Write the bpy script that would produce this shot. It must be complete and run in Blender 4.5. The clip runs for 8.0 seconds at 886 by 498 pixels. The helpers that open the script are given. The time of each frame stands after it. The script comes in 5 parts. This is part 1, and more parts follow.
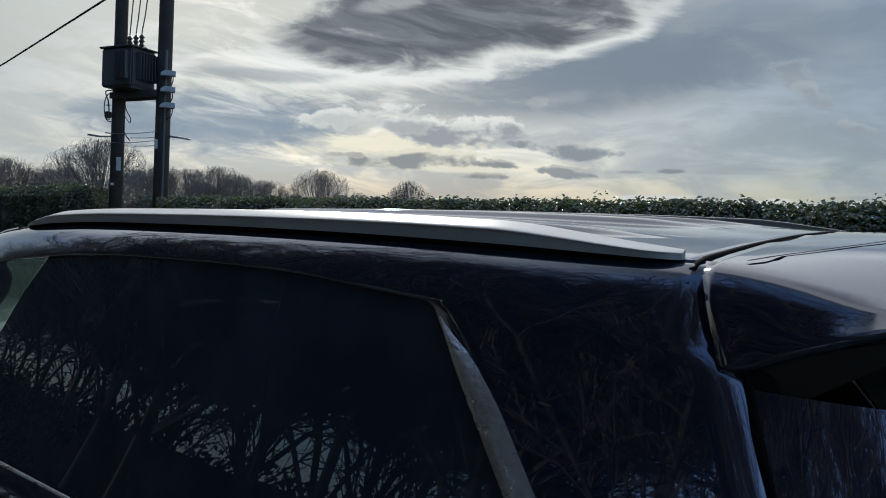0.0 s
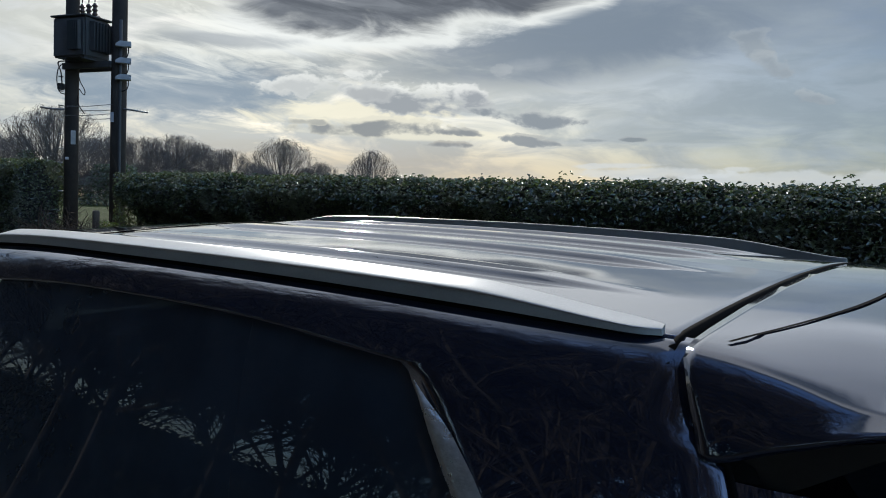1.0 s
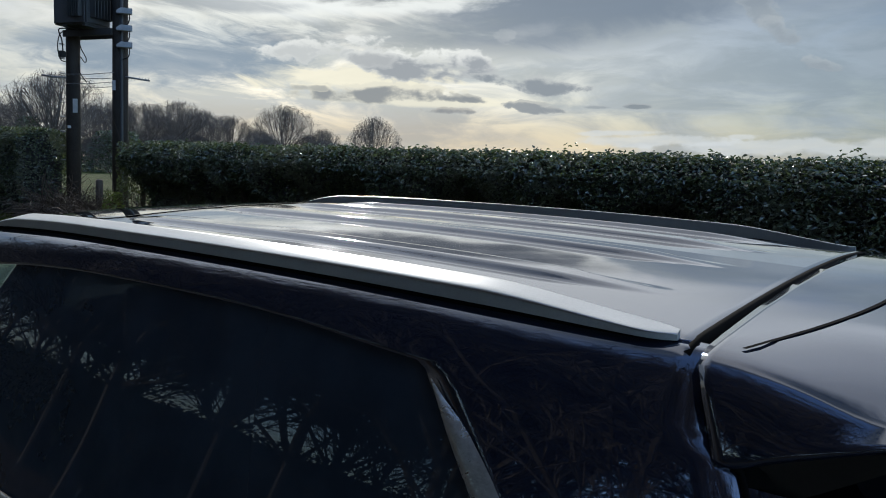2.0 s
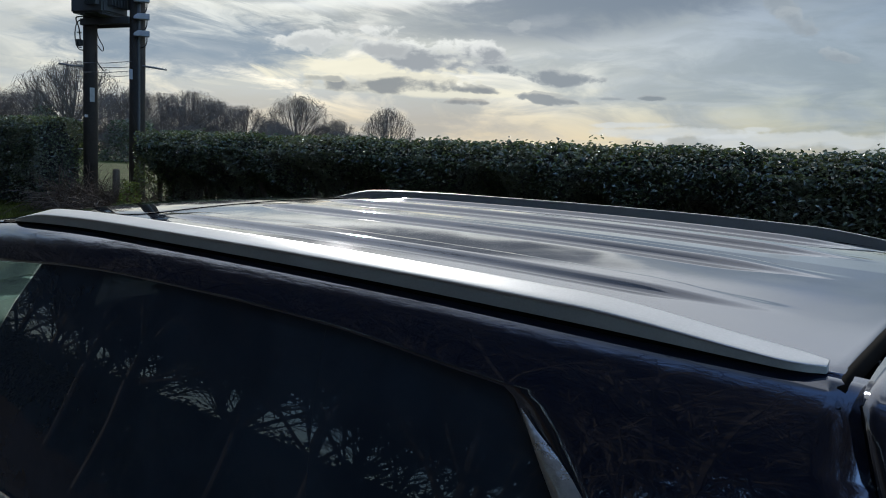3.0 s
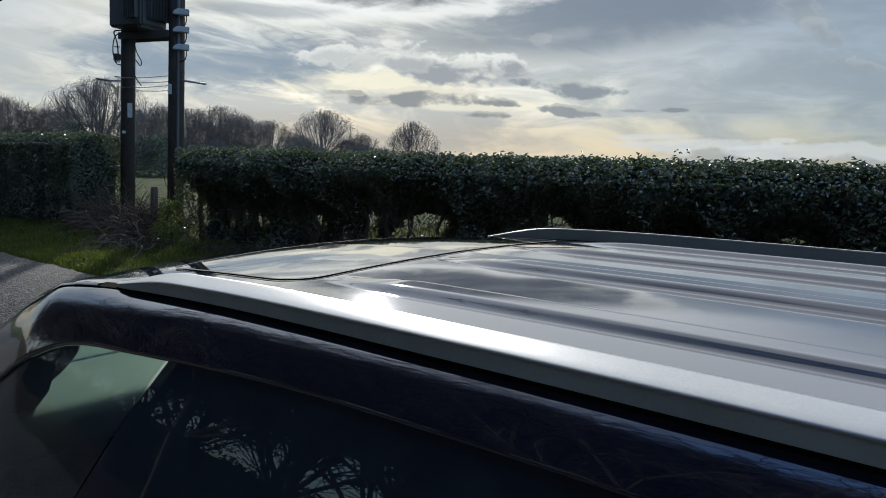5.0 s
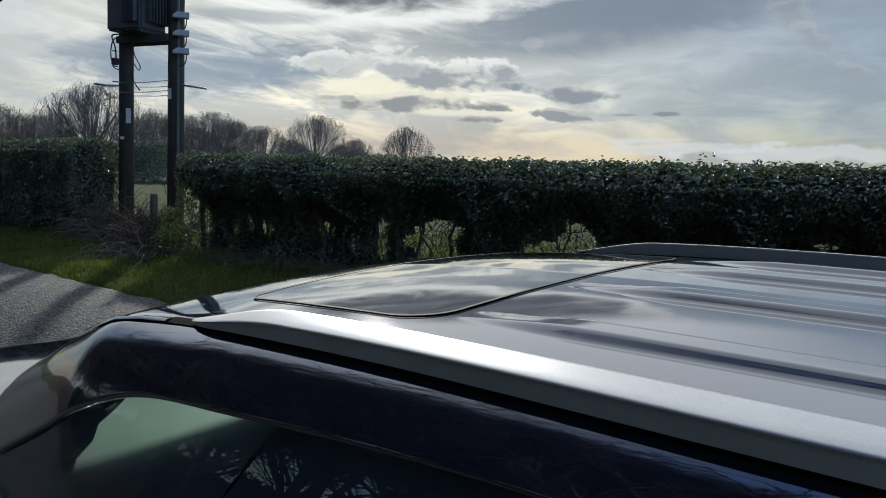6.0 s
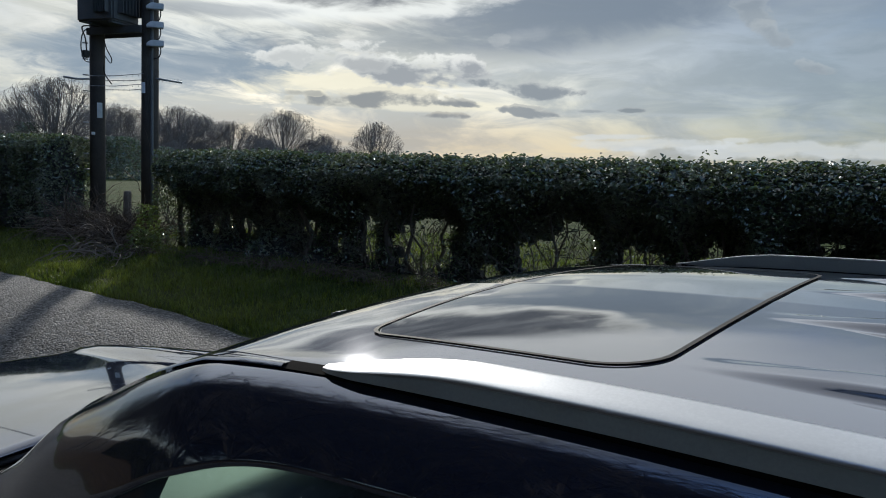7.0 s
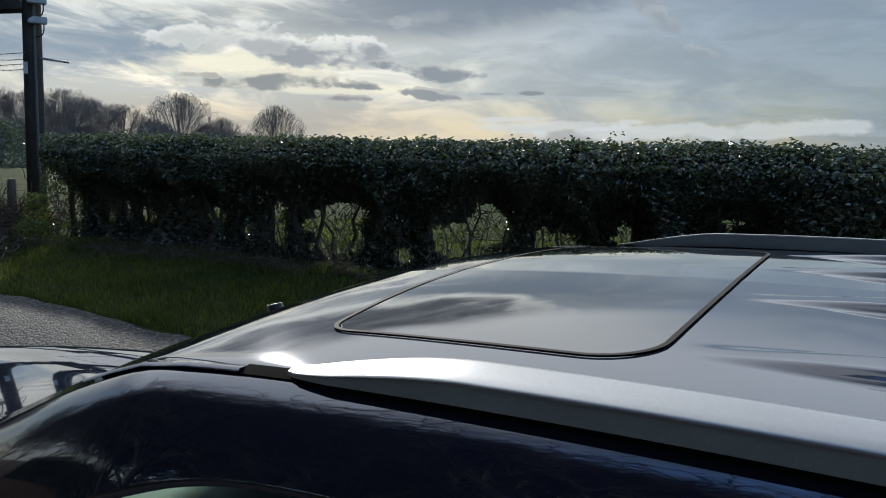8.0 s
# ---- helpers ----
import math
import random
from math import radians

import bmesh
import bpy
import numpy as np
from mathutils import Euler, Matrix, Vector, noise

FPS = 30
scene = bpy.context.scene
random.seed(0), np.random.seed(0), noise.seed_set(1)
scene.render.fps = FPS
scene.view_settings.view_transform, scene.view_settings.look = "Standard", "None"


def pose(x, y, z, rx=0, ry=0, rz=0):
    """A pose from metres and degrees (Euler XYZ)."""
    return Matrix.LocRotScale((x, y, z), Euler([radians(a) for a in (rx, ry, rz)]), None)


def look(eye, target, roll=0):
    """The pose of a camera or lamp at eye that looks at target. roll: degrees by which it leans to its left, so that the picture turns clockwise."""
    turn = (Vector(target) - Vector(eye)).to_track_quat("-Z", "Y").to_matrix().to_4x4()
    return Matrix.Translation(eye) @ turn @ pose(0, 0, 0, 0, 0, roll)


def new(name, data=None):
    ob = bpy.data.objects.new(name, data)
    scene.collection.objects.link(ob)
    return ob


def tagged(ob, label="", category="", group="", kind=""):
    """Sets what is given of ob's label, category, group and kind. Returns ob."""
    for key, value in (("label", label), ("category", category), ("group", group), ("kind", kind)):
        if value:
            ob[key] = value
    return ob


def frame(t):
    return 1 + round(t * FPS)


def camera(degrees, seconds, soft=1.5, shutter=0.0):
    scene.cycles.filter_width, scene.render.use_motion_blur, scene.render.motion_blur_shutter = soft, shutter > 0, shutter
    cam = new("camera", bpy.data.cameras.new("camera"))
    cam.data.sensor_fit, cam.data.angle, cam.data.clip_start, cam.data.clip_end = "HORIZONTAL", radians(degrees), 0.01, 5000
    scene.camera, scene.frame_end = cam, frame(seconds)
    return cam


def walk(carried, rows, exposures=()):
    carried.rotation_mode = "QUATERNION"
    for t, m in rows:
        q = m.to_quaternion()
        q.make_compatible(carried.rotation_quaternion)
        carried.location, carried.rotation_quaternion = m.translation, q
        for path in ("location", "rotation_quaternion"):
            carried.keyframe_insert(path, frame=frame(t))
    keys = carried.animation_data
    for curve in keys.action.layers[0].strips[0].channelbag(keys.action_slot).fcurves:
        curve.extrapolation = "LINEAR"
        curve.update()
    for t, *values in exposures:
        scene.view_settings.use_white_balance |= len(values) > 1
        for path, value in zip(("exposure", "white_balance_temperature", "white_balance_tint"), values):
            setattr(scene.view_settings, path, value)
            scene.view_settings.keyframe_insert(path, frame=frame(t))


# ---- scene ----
cam = camera(60.0, 8.0, soft=1.0)
PATH = [
    (0, (-0.281, 0.838, 1.704), (-1.45, 2.461, 1.674), 2.0),
    (0.5, (-0.309, 0.862, 1.765), (-1.425, 2.521, 1.708), 1.9),
    (1, (-0.316, 0.856, 1.832), (-1.404, 2.531, 1.723), 1.9),
    (1.5, (-0.312, 0.834, 1.873), (-1.39, 2.51, 1.711), 2.0),
    (3, (-0.49, 0.9, 1.885), (-1.602, 2.549, 1.667), 2.4),
    (3.5, (-0.638, 0.99, 1.898), (-1.769, 2.626, 1.688), 2.4),
    (4, (-0.815, 1.092, 1.898), (-1.968, 2.714, 1.698), 2.3),
    (4.5, (-1.03, 1.117, 1.912), (-2.193, 2.732, 1.72), 2.1),
    (6, (-1.57, 1.215, 1.915), (-2.718, 2.844, 1.741), 1.8),
    (6.5, (-1.744, 1.237, 1.909), (-2.863, 2.885, 1.733), 1.9),
    (7, (-1.924, 1.249, 1.925), (-3.002, 2.924, 1.743), 1.8),
    (7.5, (-1.997, 1.247, 1.922), (-3.023, 2.952, 1.725), 1.7),
    (8, (-2.032, 1.277, 1.92), (-2.893, 3.069, 1.701), 1.2),
]
walk(cam, [(t, look(eye, target, roll)) for t, eye, target, roll in PATH], exposures=[(0.0, -0.10, 6150, 9), (1.0, 0.0, 6150, 9), (8.0, 0.0, 6150, 9)])

# ---- light ----
SUN_AZ, SUN_EL = radians(44.0), radians(22.0)      # left of +y, above the horizon
SUN_DIR = Vector((-math.sin(SUN_AZ) * math.cos(SUN_EL), math.cos(SUN_AZ) * math.cos(SUN_EL), math.sin(SUN_EL)))
sun = new("sun", bpy.data.lights.new("sun", "SUN"))
sun.data.energy, sun.data.angle, sun.data.color = 3.2, radians(1.5), (1.0, 0.93, 0.82)
sun.matrix_world = look(SUN_DIR * 60, (0, 0, 0))


class Nodes:
    """Short names for building node trees."""

    def __init__(self, tree):
        self.t = tree
        tree.nodes.clear()

    def n(self, kind, **inputs):
        node = self.t.nodes.new(kind)
        for key, value in inputs.items():
            if key.startswith("p_"):
                self.prop(node, key[2:], value)
            else:
                self.put(node.inputs[int(key[1:])] if key[0] == "i" and key[1:].isdigit() else node.inputs[key.replace("_", " ")], value)
        return node

    def prop(self, node, key, value):
        if key == "operation":
            node.operation = value
        elif key == "blend_type":
            node.blend_type = value
        elif key == "data_type":
            node.data_type = value
        elif key == "interpolation_type":
            node.interpolation_type = value
        elif key == "feature":
            node.feature = value
        elif key == "noise_dimensions":
            node.noise_dimensions = value

    def put(self, socket, value):
        if isinstance(value, bpy.types.NodeSocket):
            self.t.links.new(value, socket)
        elif isinstance(value, (tuple, list)) and len(value) == 3 and socket.type == "RGBA":
            socket.default_value = (*value, 1)
        else:
            socket.default_value = value

    def math(self, op, a, b=0.0, c=0.0, clamp=False):
        node = self.n("ShaderNodeMath", p_operation=op, i0=a, i1=b, i2=c)
        node.use_clamp = clamp
        return node.outputs[0]

    def mix(self, f, a, b, blend="MIX"):
        node = self.n("ShaderNodeMix", p_data_type="RGBA", p_blend_type=blend)
        self.put(node.inputs[0], f), self.put(node.inputs[6], a), self.put(node.inputs[7], b)
        return node.outputs[2]

    def smooth(self, x, lo, hi):
        return self.n("ShaderNodeMapRange", p_interpolation_type="SMOOTHSTEP", Value=x, From_Min=lo, From_Max=hi).outputs[0]

    def noise(self, vec, scale, detail=4.0, rough=0.55, warp=0.0):
        node = self.n("ShaderNodeTexNoise", Scale=scale, Detail=detail, Roughness=rough, Distortion=warp)
        if vec is not None:
            self.put(node.inputs["Vector"], vec)
        return node.outputs["Fac"]


def make_sky():
    world = bpy.data.worlds.new("sky")
    scene.world = world
    world.use_nodes = True
    g = Nodes(world.node_tree)
    xyz = g.n("ShaderNodeSeparateXYZ", Vector=g.n("ShaderNodeTexCoord").outputs["Generated"])
    x, y, z = xyz.outputs
    deg = 57.2958
    # the cloud chart: 0.886 chart degrees to a degree of turn left of +y, 0.893 to a degree of height
    az = g.math("MULTIPLY_ADD", g.math("ARCTAN2", g.math("MULTIPLY", x, -1.0), y), deg * 0.886, 6.73)
    el = g.math("MULTIPLY_ADD", g.math("ARCSINE", z), deg * 0.893, -0.05)
    # a flat layer of cloud seen from below: finer and flatter towards the horizon
    lift = g.math("ADD", g.math("MAXIMUM", z, 0.0), 0.10)
    layer = g.n("ShaderNodeCombineXYZ", X=g.math("DIVIDE", x, lift), Y=g.math("DIVIDE", y, lift), Z=0.0).outputs[0]
    flat = g.n("ShaderNodeCombineXYZ", X=g.math("MULTIPLY", az, 0.05), Y=g.math("MULTIPLY", el, 0.16), Z=0.3).outputs[0]
    wisp = g.noise(flat, 3.2, 7.0, 0.58, 0.6)
    puff = g.noise(layer, 1.7, 8.0, 0.60, 0.4)
    fine = g.noise(flat, 9.0, 7.0, 0.62, 0.5)
    heap = g.n("ShaderNodeCombineXYZ", X=g.math("MULTIPLY", az, 0.075), Y=g.math("MULTIPLY", el, 0.12), Z=2.1).outputs[0]
    curl = g.math("ADD", g.math("MULTIPLY", g.noise(heap, 5.5, 5.0, 0.5, 0.3), 0.75), g.math("MULTIPLY", g.noise(heap, 15.0, 5.0, 0.55, 0.3), 0.25))
    streak = g.noise(g.n("ShaderNodeCombineXYZ", X=g.math("MULTIPLY", g.math("ADD", az, g.math("MULTIPLY", el, 1.6)), 0.06), Y=g.math("MULTIPLY", g.math("SUBTRACT", el, g.math("MULTIPLY", az, 0.20)), 0.42), Z=1.3).outputs[0], 2.4, 7.0, 0.6, 0.7)

    def bank(a, e, wa, we, tilt=0.0, soft=0.6, ragged=1.0, grain=None):
        """A cloud bank: 1 inside, 0 outside, with a ragged edge."""
        da, de = g.math("SUBTRACT", az, a), g.math("SUBTRACT", el, e)
        de = g.math("ADD", de, g.math("MULTIPLY", da, tilt))
        r = g.math("ADD", g.math("POWER", g.math("ABSOLUTE", g.math("DIVIDE", da, wa)), 2.0), g.math("POWER", g.math("ABSOLUTE", g.math("DIVIDE", de, we)), 2.0))
        r = g.math("ADD", r, g.math("MULTIPLY", g.math("SUBTRACT", grain or fine, 0.5), 3.4 * ragged))
        return g.smooth(r, 1.0 + soft, 1.0 - soft)

    def lay(col, mask, amount, colour):
        return g.mix(g.math("MULTIPLY", mask, amount), col, colour)

    nish = g.n("ShaderNodeTexSky")
    nish.sky_type, nish.sun_disc, nish.sun_elevation, nish.sun_rotation = "NISHITA", False, SUN_EL, -SUN_AZ
    nish.altitude, nish.air_density, nish.dust_density = 50, 1.0, 1.5
    ahead = g.smooth(g.math("ABSOLUTE", g.math("SUBTRACT", az, 35.0)), 100.0, 45.0)
    blue = g.mix(1.0, nish.outputs[0], g.mix(ahead, (0.25, 0.30, 0.365), (0.050, 0.054, 0.060)), "MULTIPLY")
    # a thin veil of high cloud, brighter towards the sun
    dist = g.math("SQRT", g.math("ADD", g.math("POWER", g.math("SUBTRACT", az, 50.0), 2.0), g.math("POWER", g.math("MULTIPLY", g.math("SUBTRACT", el, 17.0), 1.3), 2.0)))
    near_sun = g.smooth(dist, 40.0, 6.0)
    veil_col = g.mix(near_sun, (0.29, 0.345, 0.385), (0.71, 0.70, 0.62))
    veil_amt = g.math("ADD", g.math("MULTIPLY", g.smooth(wisp, 0.30, 0.62), 0.75), g.math("MULTIPLY", near_sun, 0.5), clamp=True)
    veil_amt = g.math("MULTIPLY", veil_amt, g.math("MULTIPLY_ADD", ahead, 0.85, 0.15))
    col = g.mix(veil_amt, blue, veil_col)
    # away from the sun, broken cloud with clear blue between
    col = lay(col, g.math("MULTIPLY", g.smooth(puff, 0.42, 0.62), g.smooth(el, 62.0, 35.0)), g.math("MULTIPLY_ADD", ahead, -0.12, 0.25), (0.66, 0.72, 0.80))
    # paler high overhead
    col = lay(col, g.math("MULTIPLY", g.math("MULTIPLY", g.smooth(el, 14.5, 25.0), g.smooth(el, 66.0, 42.0)), ahead), 0.85, (0.98, 1.03, 1.08))
    # clear blue slot, low on the left
    col = lay(col, bank(53.5, 6.9, 8.0, 2.0, 0.05, 0.8, 0.8), 0.8, (0.21, 0.285, 0.37))
    # grey-blue sheet to the right
    col = lay(col, bank(29.0, 10.6, 9.5, 2.3, 0.12, 0.95, 1.2, wisp), 0.8, (0.19, 0.235, 0.29))
    col = lay(col, bank(14.0, 12.0, 8.0, 1.8, 0.0, 0.9, 1.1, wisp), 0.35, (0.24, 0.28, 0.33))
    col = lay(col, bank(42.0, 8.7, 7.0, 0.9, 0.02, 0.8, 0.8, streak), 0.45, (0.24, 0.28, 0.32))
    # lit streaks falling to the right
    lit = g.math("MULTIPLY", g.smooth(streak, 0.44, 0.64), bank(46.0, 11.6, 13.0, 3.3, 0.16, 0.95, 0.6))
    col = lay(col, lit, 0.85, (0.92, 0.91, 0.82))
    col = lay(col, g.math("MULTIPLY", g.smooth(streak, 0.56, 0.40), bank(46.0, 10.6, 11.0, 2.6, 0.16, 0.95, 0.6)), 0.30, (0.34, 0.37, 0.39))
    col = lay(col, bank(45.0, 11.2, 6.0, 1.6, 0.12, 0.95, 0.9, streak), 0.8, (1.0, 1.0, 0.94))
    # low warm band on the skyline, under the sun
    warm = g.math("MULTIPLY", g.smooth(g.math("ABSOLUTE", g.math("SUBTRACT", az, 41.0)), 26.0, 4.0), g.smooth(g.math("ABSOLUTE", g.math("SUBTRACT", el, 2.2)), 2.9, 0.2))
    col = lay(col, warm, 0.62, (0.52, 0.44, 0.34))
    # the row of small cumulus, cream at their lit edges and grey beneath
    cream, grey = (0.95, 0.88, 0.68), (0.23, 0.25, 0.27)

    def heaped(col, a, e, wa, we, tilt, rim, core, amount=0.9, ragged=2.9):
        """A heaped cloud: a bright frayed edge round a grey middle that sags to its flat foot."""
        col = lay(col, bank(a, e + 0.10 * we, wa, we, tilt, 0.45, ragged, curl), amount, rim)
        return lay(col, bank(a - 0.05 * wa, e - 0.22 * we, wa * 0.86, we * 0.74, tilt, 0.95, ragged * 1.1, curl), amount, core)

    col = lay(col, bank(50.0, 9.9, 4.0, 0.45, 0.05, 0.9, 0.9, streak), 0.6, (0.30, 0.33, 0.36))
    col = lay(col, bank(42.0, 5.9, 6.6, 0.75, 0.05, 0.5, 1.2, streak), 0.92, cream)
    col = lay(col, bank(38.0, 4.7, 7.0, 0.35, 0.0, 0.8, 1.0, streak), 0.7, cream)
    col = heaped(col, 44.3, 7.6, 3.6, 0.75, 0.10, (0.86, 0.85, 0.79), (0.56, 0.57, 0.55), 0.85)
    col = heaped(col, 40.6, 5.05, 5.0, 0.50, 0.02, (0.82, 0.77, 0.62), grey, 0.85)
    col = heaped(col, 45.6, 5.25, 1.8, 0.22, 0.0, cream, (0.34, 0.35, 0.34), 0.7)
    col = heaped(col, 35.2, 4.95, 2.2, 0.26, -0.03, (0.50, 0.49, 0.44), grey, 0.8)
    col = heaped(col, 36.4, 4.1, 2.3, 0.20, 0.0, (0.50, 0.47, 0.41), (0.25, 0.265, 0.28), 0.8)
    col = heaped(col, 37.9, 7.05, 3.5, 0.90, 0.02, (0.90, 0.89, 0.82), (0.31, 0.33, 0.35))
    col = heaped(col, 34.3, 7.15, 1.15, 0.68, 0.0, (0.82, 0.81, 0.76), (0.33, 0.35, 0.37))
    col = heaped(col, 41.2, 7.3, 1.5, 0.5, 0.0, (0.72, 0.72, 0.68), (0.42, 0.43, 0.43), 0.8)
    col = heaped(col, 30.3, 6.0, 3.1, 0.50, -0.10, (0.54, 0.55, 0.53), (0.24, 0.27, 0.30), 0.8, 3.6)
    col = heaped(col, 31.4, 4.55, 2.1, 0.30, -0.08, (0.48, 0.48, 0.45), (0.25, 0.275, 0.30), 0.75, 3.6)
    col = heaped(col, 24.0, 4.7, 0.7, 0.15, 0.0, (0.42, 0.44, 0.44), (0.24, 0.27, 0.29), 0.8)
    col = heaped(col, 26.6, 4.6, 0.8, 0.10, 0.0, (0.44, 0.46, 0.46), (0.28, 0.31, 0.33), 0.5)
    col = heaped(col, 32.5, 8.85, 0.8, 0.4, 0.0, (0.50, 0.52, 0.52), (0.44, 0.46, 0.47), 0.35, 3.5)
    col = lay(col, bank(30.6, 9.4, 1.6, 0.5, 0.2, 0.9, 1.5, curl), 0.35, (0.50, 0.52, 0.53))
    # white tops on the skyline far to the right
    for a, e, wa, we in ((22.5, 2.55, 3.6, 0.3), (25.0, 3.0, 2.0, 0.16), (12.0, 2.4, 8.5, 0.42), (17.5, 2.9, 0.8, 0.15)):
        col = lay(col, bank(a, e, wa, we, 0.03, 0.8, 2.4, curl), 0.6, (0.70, 0.72, 0.71))
    for a, e, wa, we, tilt in ((16.8, 10.4, 1.1, 0.9, -0.3), (15.9, 9.1, 1.0, 0.8, -0.3), (14.0, 7.2, 1.2, 0.4, -0.2)):
        col = heaped(col, a, e, wa, we, tilt, (0.46, 0.49, 0.50), (0.27, 0.31, 0.345), 0.55)
    # the great dark cloud with a bright rim
    col = lay(col, bank(24.5, 12.4, 10.0, 2.6, 0.06, 0.95, 0.9, wisp), 0.55, (0.20, 0.245, 0.30))
    col = lay(col, bank(37.0, 13.9, 12.3, 3.2, 0.13, 0.35, 0.7, wisp), 0.92, (0.90, 0.90, 0.84))
    shade = g.mix(g.smooth(streak, 0.35, 0.7), (0.080, 0.092, 0.115), (0.19, 0.205, 0.23))
    col = lay(col, bank(37.6, 14.15, 11.5, 2.6, 0.13, 0.45, 0.75, wisp), 0.94, shade)
    col = lay(col, bank(42.3, 14.9, 2.2, 0.5, 0.2, 0.95, 1.8, streak), 0.5, (0.62, 0.63, 0.61))
    # the glow about the veiled sun, above the dark cloud
    col = lay(col, g.math("MULTIPLY", g.smooth(el, 15.2, 16.8), g.smooth(g.math("ABSOLUTE", g.math("SUBTRACT", az, 40.0)), 34.0, 12.0)), 0.85, (0.90, 0.91, 0.90))
    # earth below the skyline
    col = g.mix(g.smooth(z, 0.0, -0.02), col, (0.05, 0.055, 0.04))
    back = g.n("ShaderNodeBackground", Color=col, Strength=1.0)
    g.t.links.new(back.outputs[0], g.n("ShaderNodeOutputWorld").inputs[0])


make_sky()

# ---- materials ----
def surface(name, base, rough=0.6, metal=0.0, second=None, scale=8.0, fine=90.0, bump=0.0, bump_scale=60.0, coat=0.0, coat_ior=1.5, spec=0.5, rough_var=0.08, per=0.0, contrast=(0.35, 0.65), thin=0.0):
    """A procedural surface: two colours mixed at a coarse and a fine scale, uneven gloss, fine relief."""
    m = bpy.data.materials.new(name)
    m.use_nodes = True
    g = Nodes(m.node_tree)
    at = g.n("ShaderNodeTexCoord").outputs["Object"]
    second = second or tuple(c * 0.75 for c in base)
    broad = g.noise(at, scale, 5.0, 0.6)
    grain = g.noise(at, fine, 3.0, 0.6)
    f = g.smooth(g.math("ADD", g.math("MULTIPLY", broad, 0.65), g.math("MULTIPLY", grain, 0.35)), *contrast)
    col = g.mix(f, base, second)
    if per:
        rnd = g.n("ShaderNodeNewGeometry").outputs["Random Per Island"]
        col = g.mix(1.0, col, g.n("ShaderNodeCombineColor", Red=g.math("MULTIPLY_ADD", rnd, per, 1 - per / 2), Green=g.math("MULTIPLY_ADD", rnd, per, 1 - per / 2), Blue=g.math("MULTIPLY_ADD", rnd, per * 0.6, 1 - per / 2)).outputs[0], "MULTIPLY")
    r = g.math("ADD", rough - rough_var / 2, g.math("MULTIPLY", broad, rough_var))
    p = g.n("ShaderNodeBsdfPrincipled", Base_Color=col, Roughness=r, Metallic=metal)
    p.inputs["Coat Weight"].default_value, p.inputs["Coat Roughness"].default_value = coat, 0.02
    p.inputs["Coat IOR"].default_value = coat_ior
    p.inputs["Specular IOR Level"].default_value = spec
    shown = p.outputs[0]
    if thin:
        glow = g.n("ShaderNodeBsdfTranslucent", Color=g.mix(1.0, col, (1.6, 1.9, 0.7), "MULTIPLY"))
        shown = g.n("ShaderNodeMixShader", i0=thin, i1=p.outputs[0], i2=glow.outputs[0]).outputs[0]
    if bump:
        b = g.n("ShaderNodeBump", Strength=bump, Distance=0.02, Height=g.noise(at, bump_scale, 4.0, 0.65))
        g.t.links.new(b.outputs[0], p.inputs["Normal"])
    g.t.links.new(shown, g.n("ShaderNodeOutputMaterial").inputs[0])
    return m


def glass(name, tint, rough=0.0):
    m = bpy.data.materials.new(name)
    m.use_nodes = True
    g = Nodes(m.node_tree)
    clear = g.n("ShaderNodeBsdfTransparent", Color=tint)
    gloss = g.n("ShaderNodeBsdfGlossy", Color=(0.9, 0.95, 1.0), Roughness=rough)
    f = g.n("ShaderNodeFresnel", IOR=1.52).outputs[0]
    mix = g.n("ShaderNodeMixShader", i0=f, i1=clear.outputs[0], i2=gloss.outputs[0])
    # bluish haze mixed in for the lens flare that lifts the dark panes
    flare_haze = g.n("ShaderNodeBsdfDiffuse", Color=(0.19, 0.25, 0.35))
    at = g.n("ShaderNodeTexCoord").outputs["Object"]
    haze_amt = g.math("MULTIPLY_ADD", g.smooth(g.noise(at, 5.0, 5.0, 0.6), 0.35, 0.7), 0.05, 0.115)
    mix = g.n("ShaderNodeMixShader", i0=haze_amt, i1=mix.outputs[0], i2=flare_haze.outputs[0])
    g.t.links.new(mix.outputs[0], g.n("ShaderNodeOutputMaterial").inputs[0])
    return m


PAINT = surface("navy_paint", (0.029, 0.041, 0.080), 0.07, 0.6, (0.035, 0.048, 0.092), 3, 900, coat=1.0, coat_ior=1.9, rough_var=0.02)
SILVER = surface("satin_aluminium", (0.60, 0.61, 0.63), 0.35, 1.0, (0.52, 0.53, 0.55), 5, 300, rough_var=0.08)
# the rail's aluminium with its dark reflection put into the colour
FLANK = surface("shaded_aluminium", (0.36, 0.37, 0.375), 0.42, 0.25, (0.30, 0.31, 0.315), 7, 300)
CHROME = surface("worn_chrome", (0.60, 0.59, 0.57), 0.30, 0.75, (0.42, 0.41, 0.395), 22, 120, bump=0.22, bump_scale=30, rough_var=0.25, contrast=(0.40, 0.68))
BLACK = surface("black_trim", (0.012, 0.012, 0.013), 0.38, 0, (0.02, 0.02, 0.02), 9, 200)
MATTE = surface("matt_black_seal", (0.006, 0.006, 0.006), 0.95, 0, (0.010, 0.010, 0.010), 9, 200, spec=0.05)


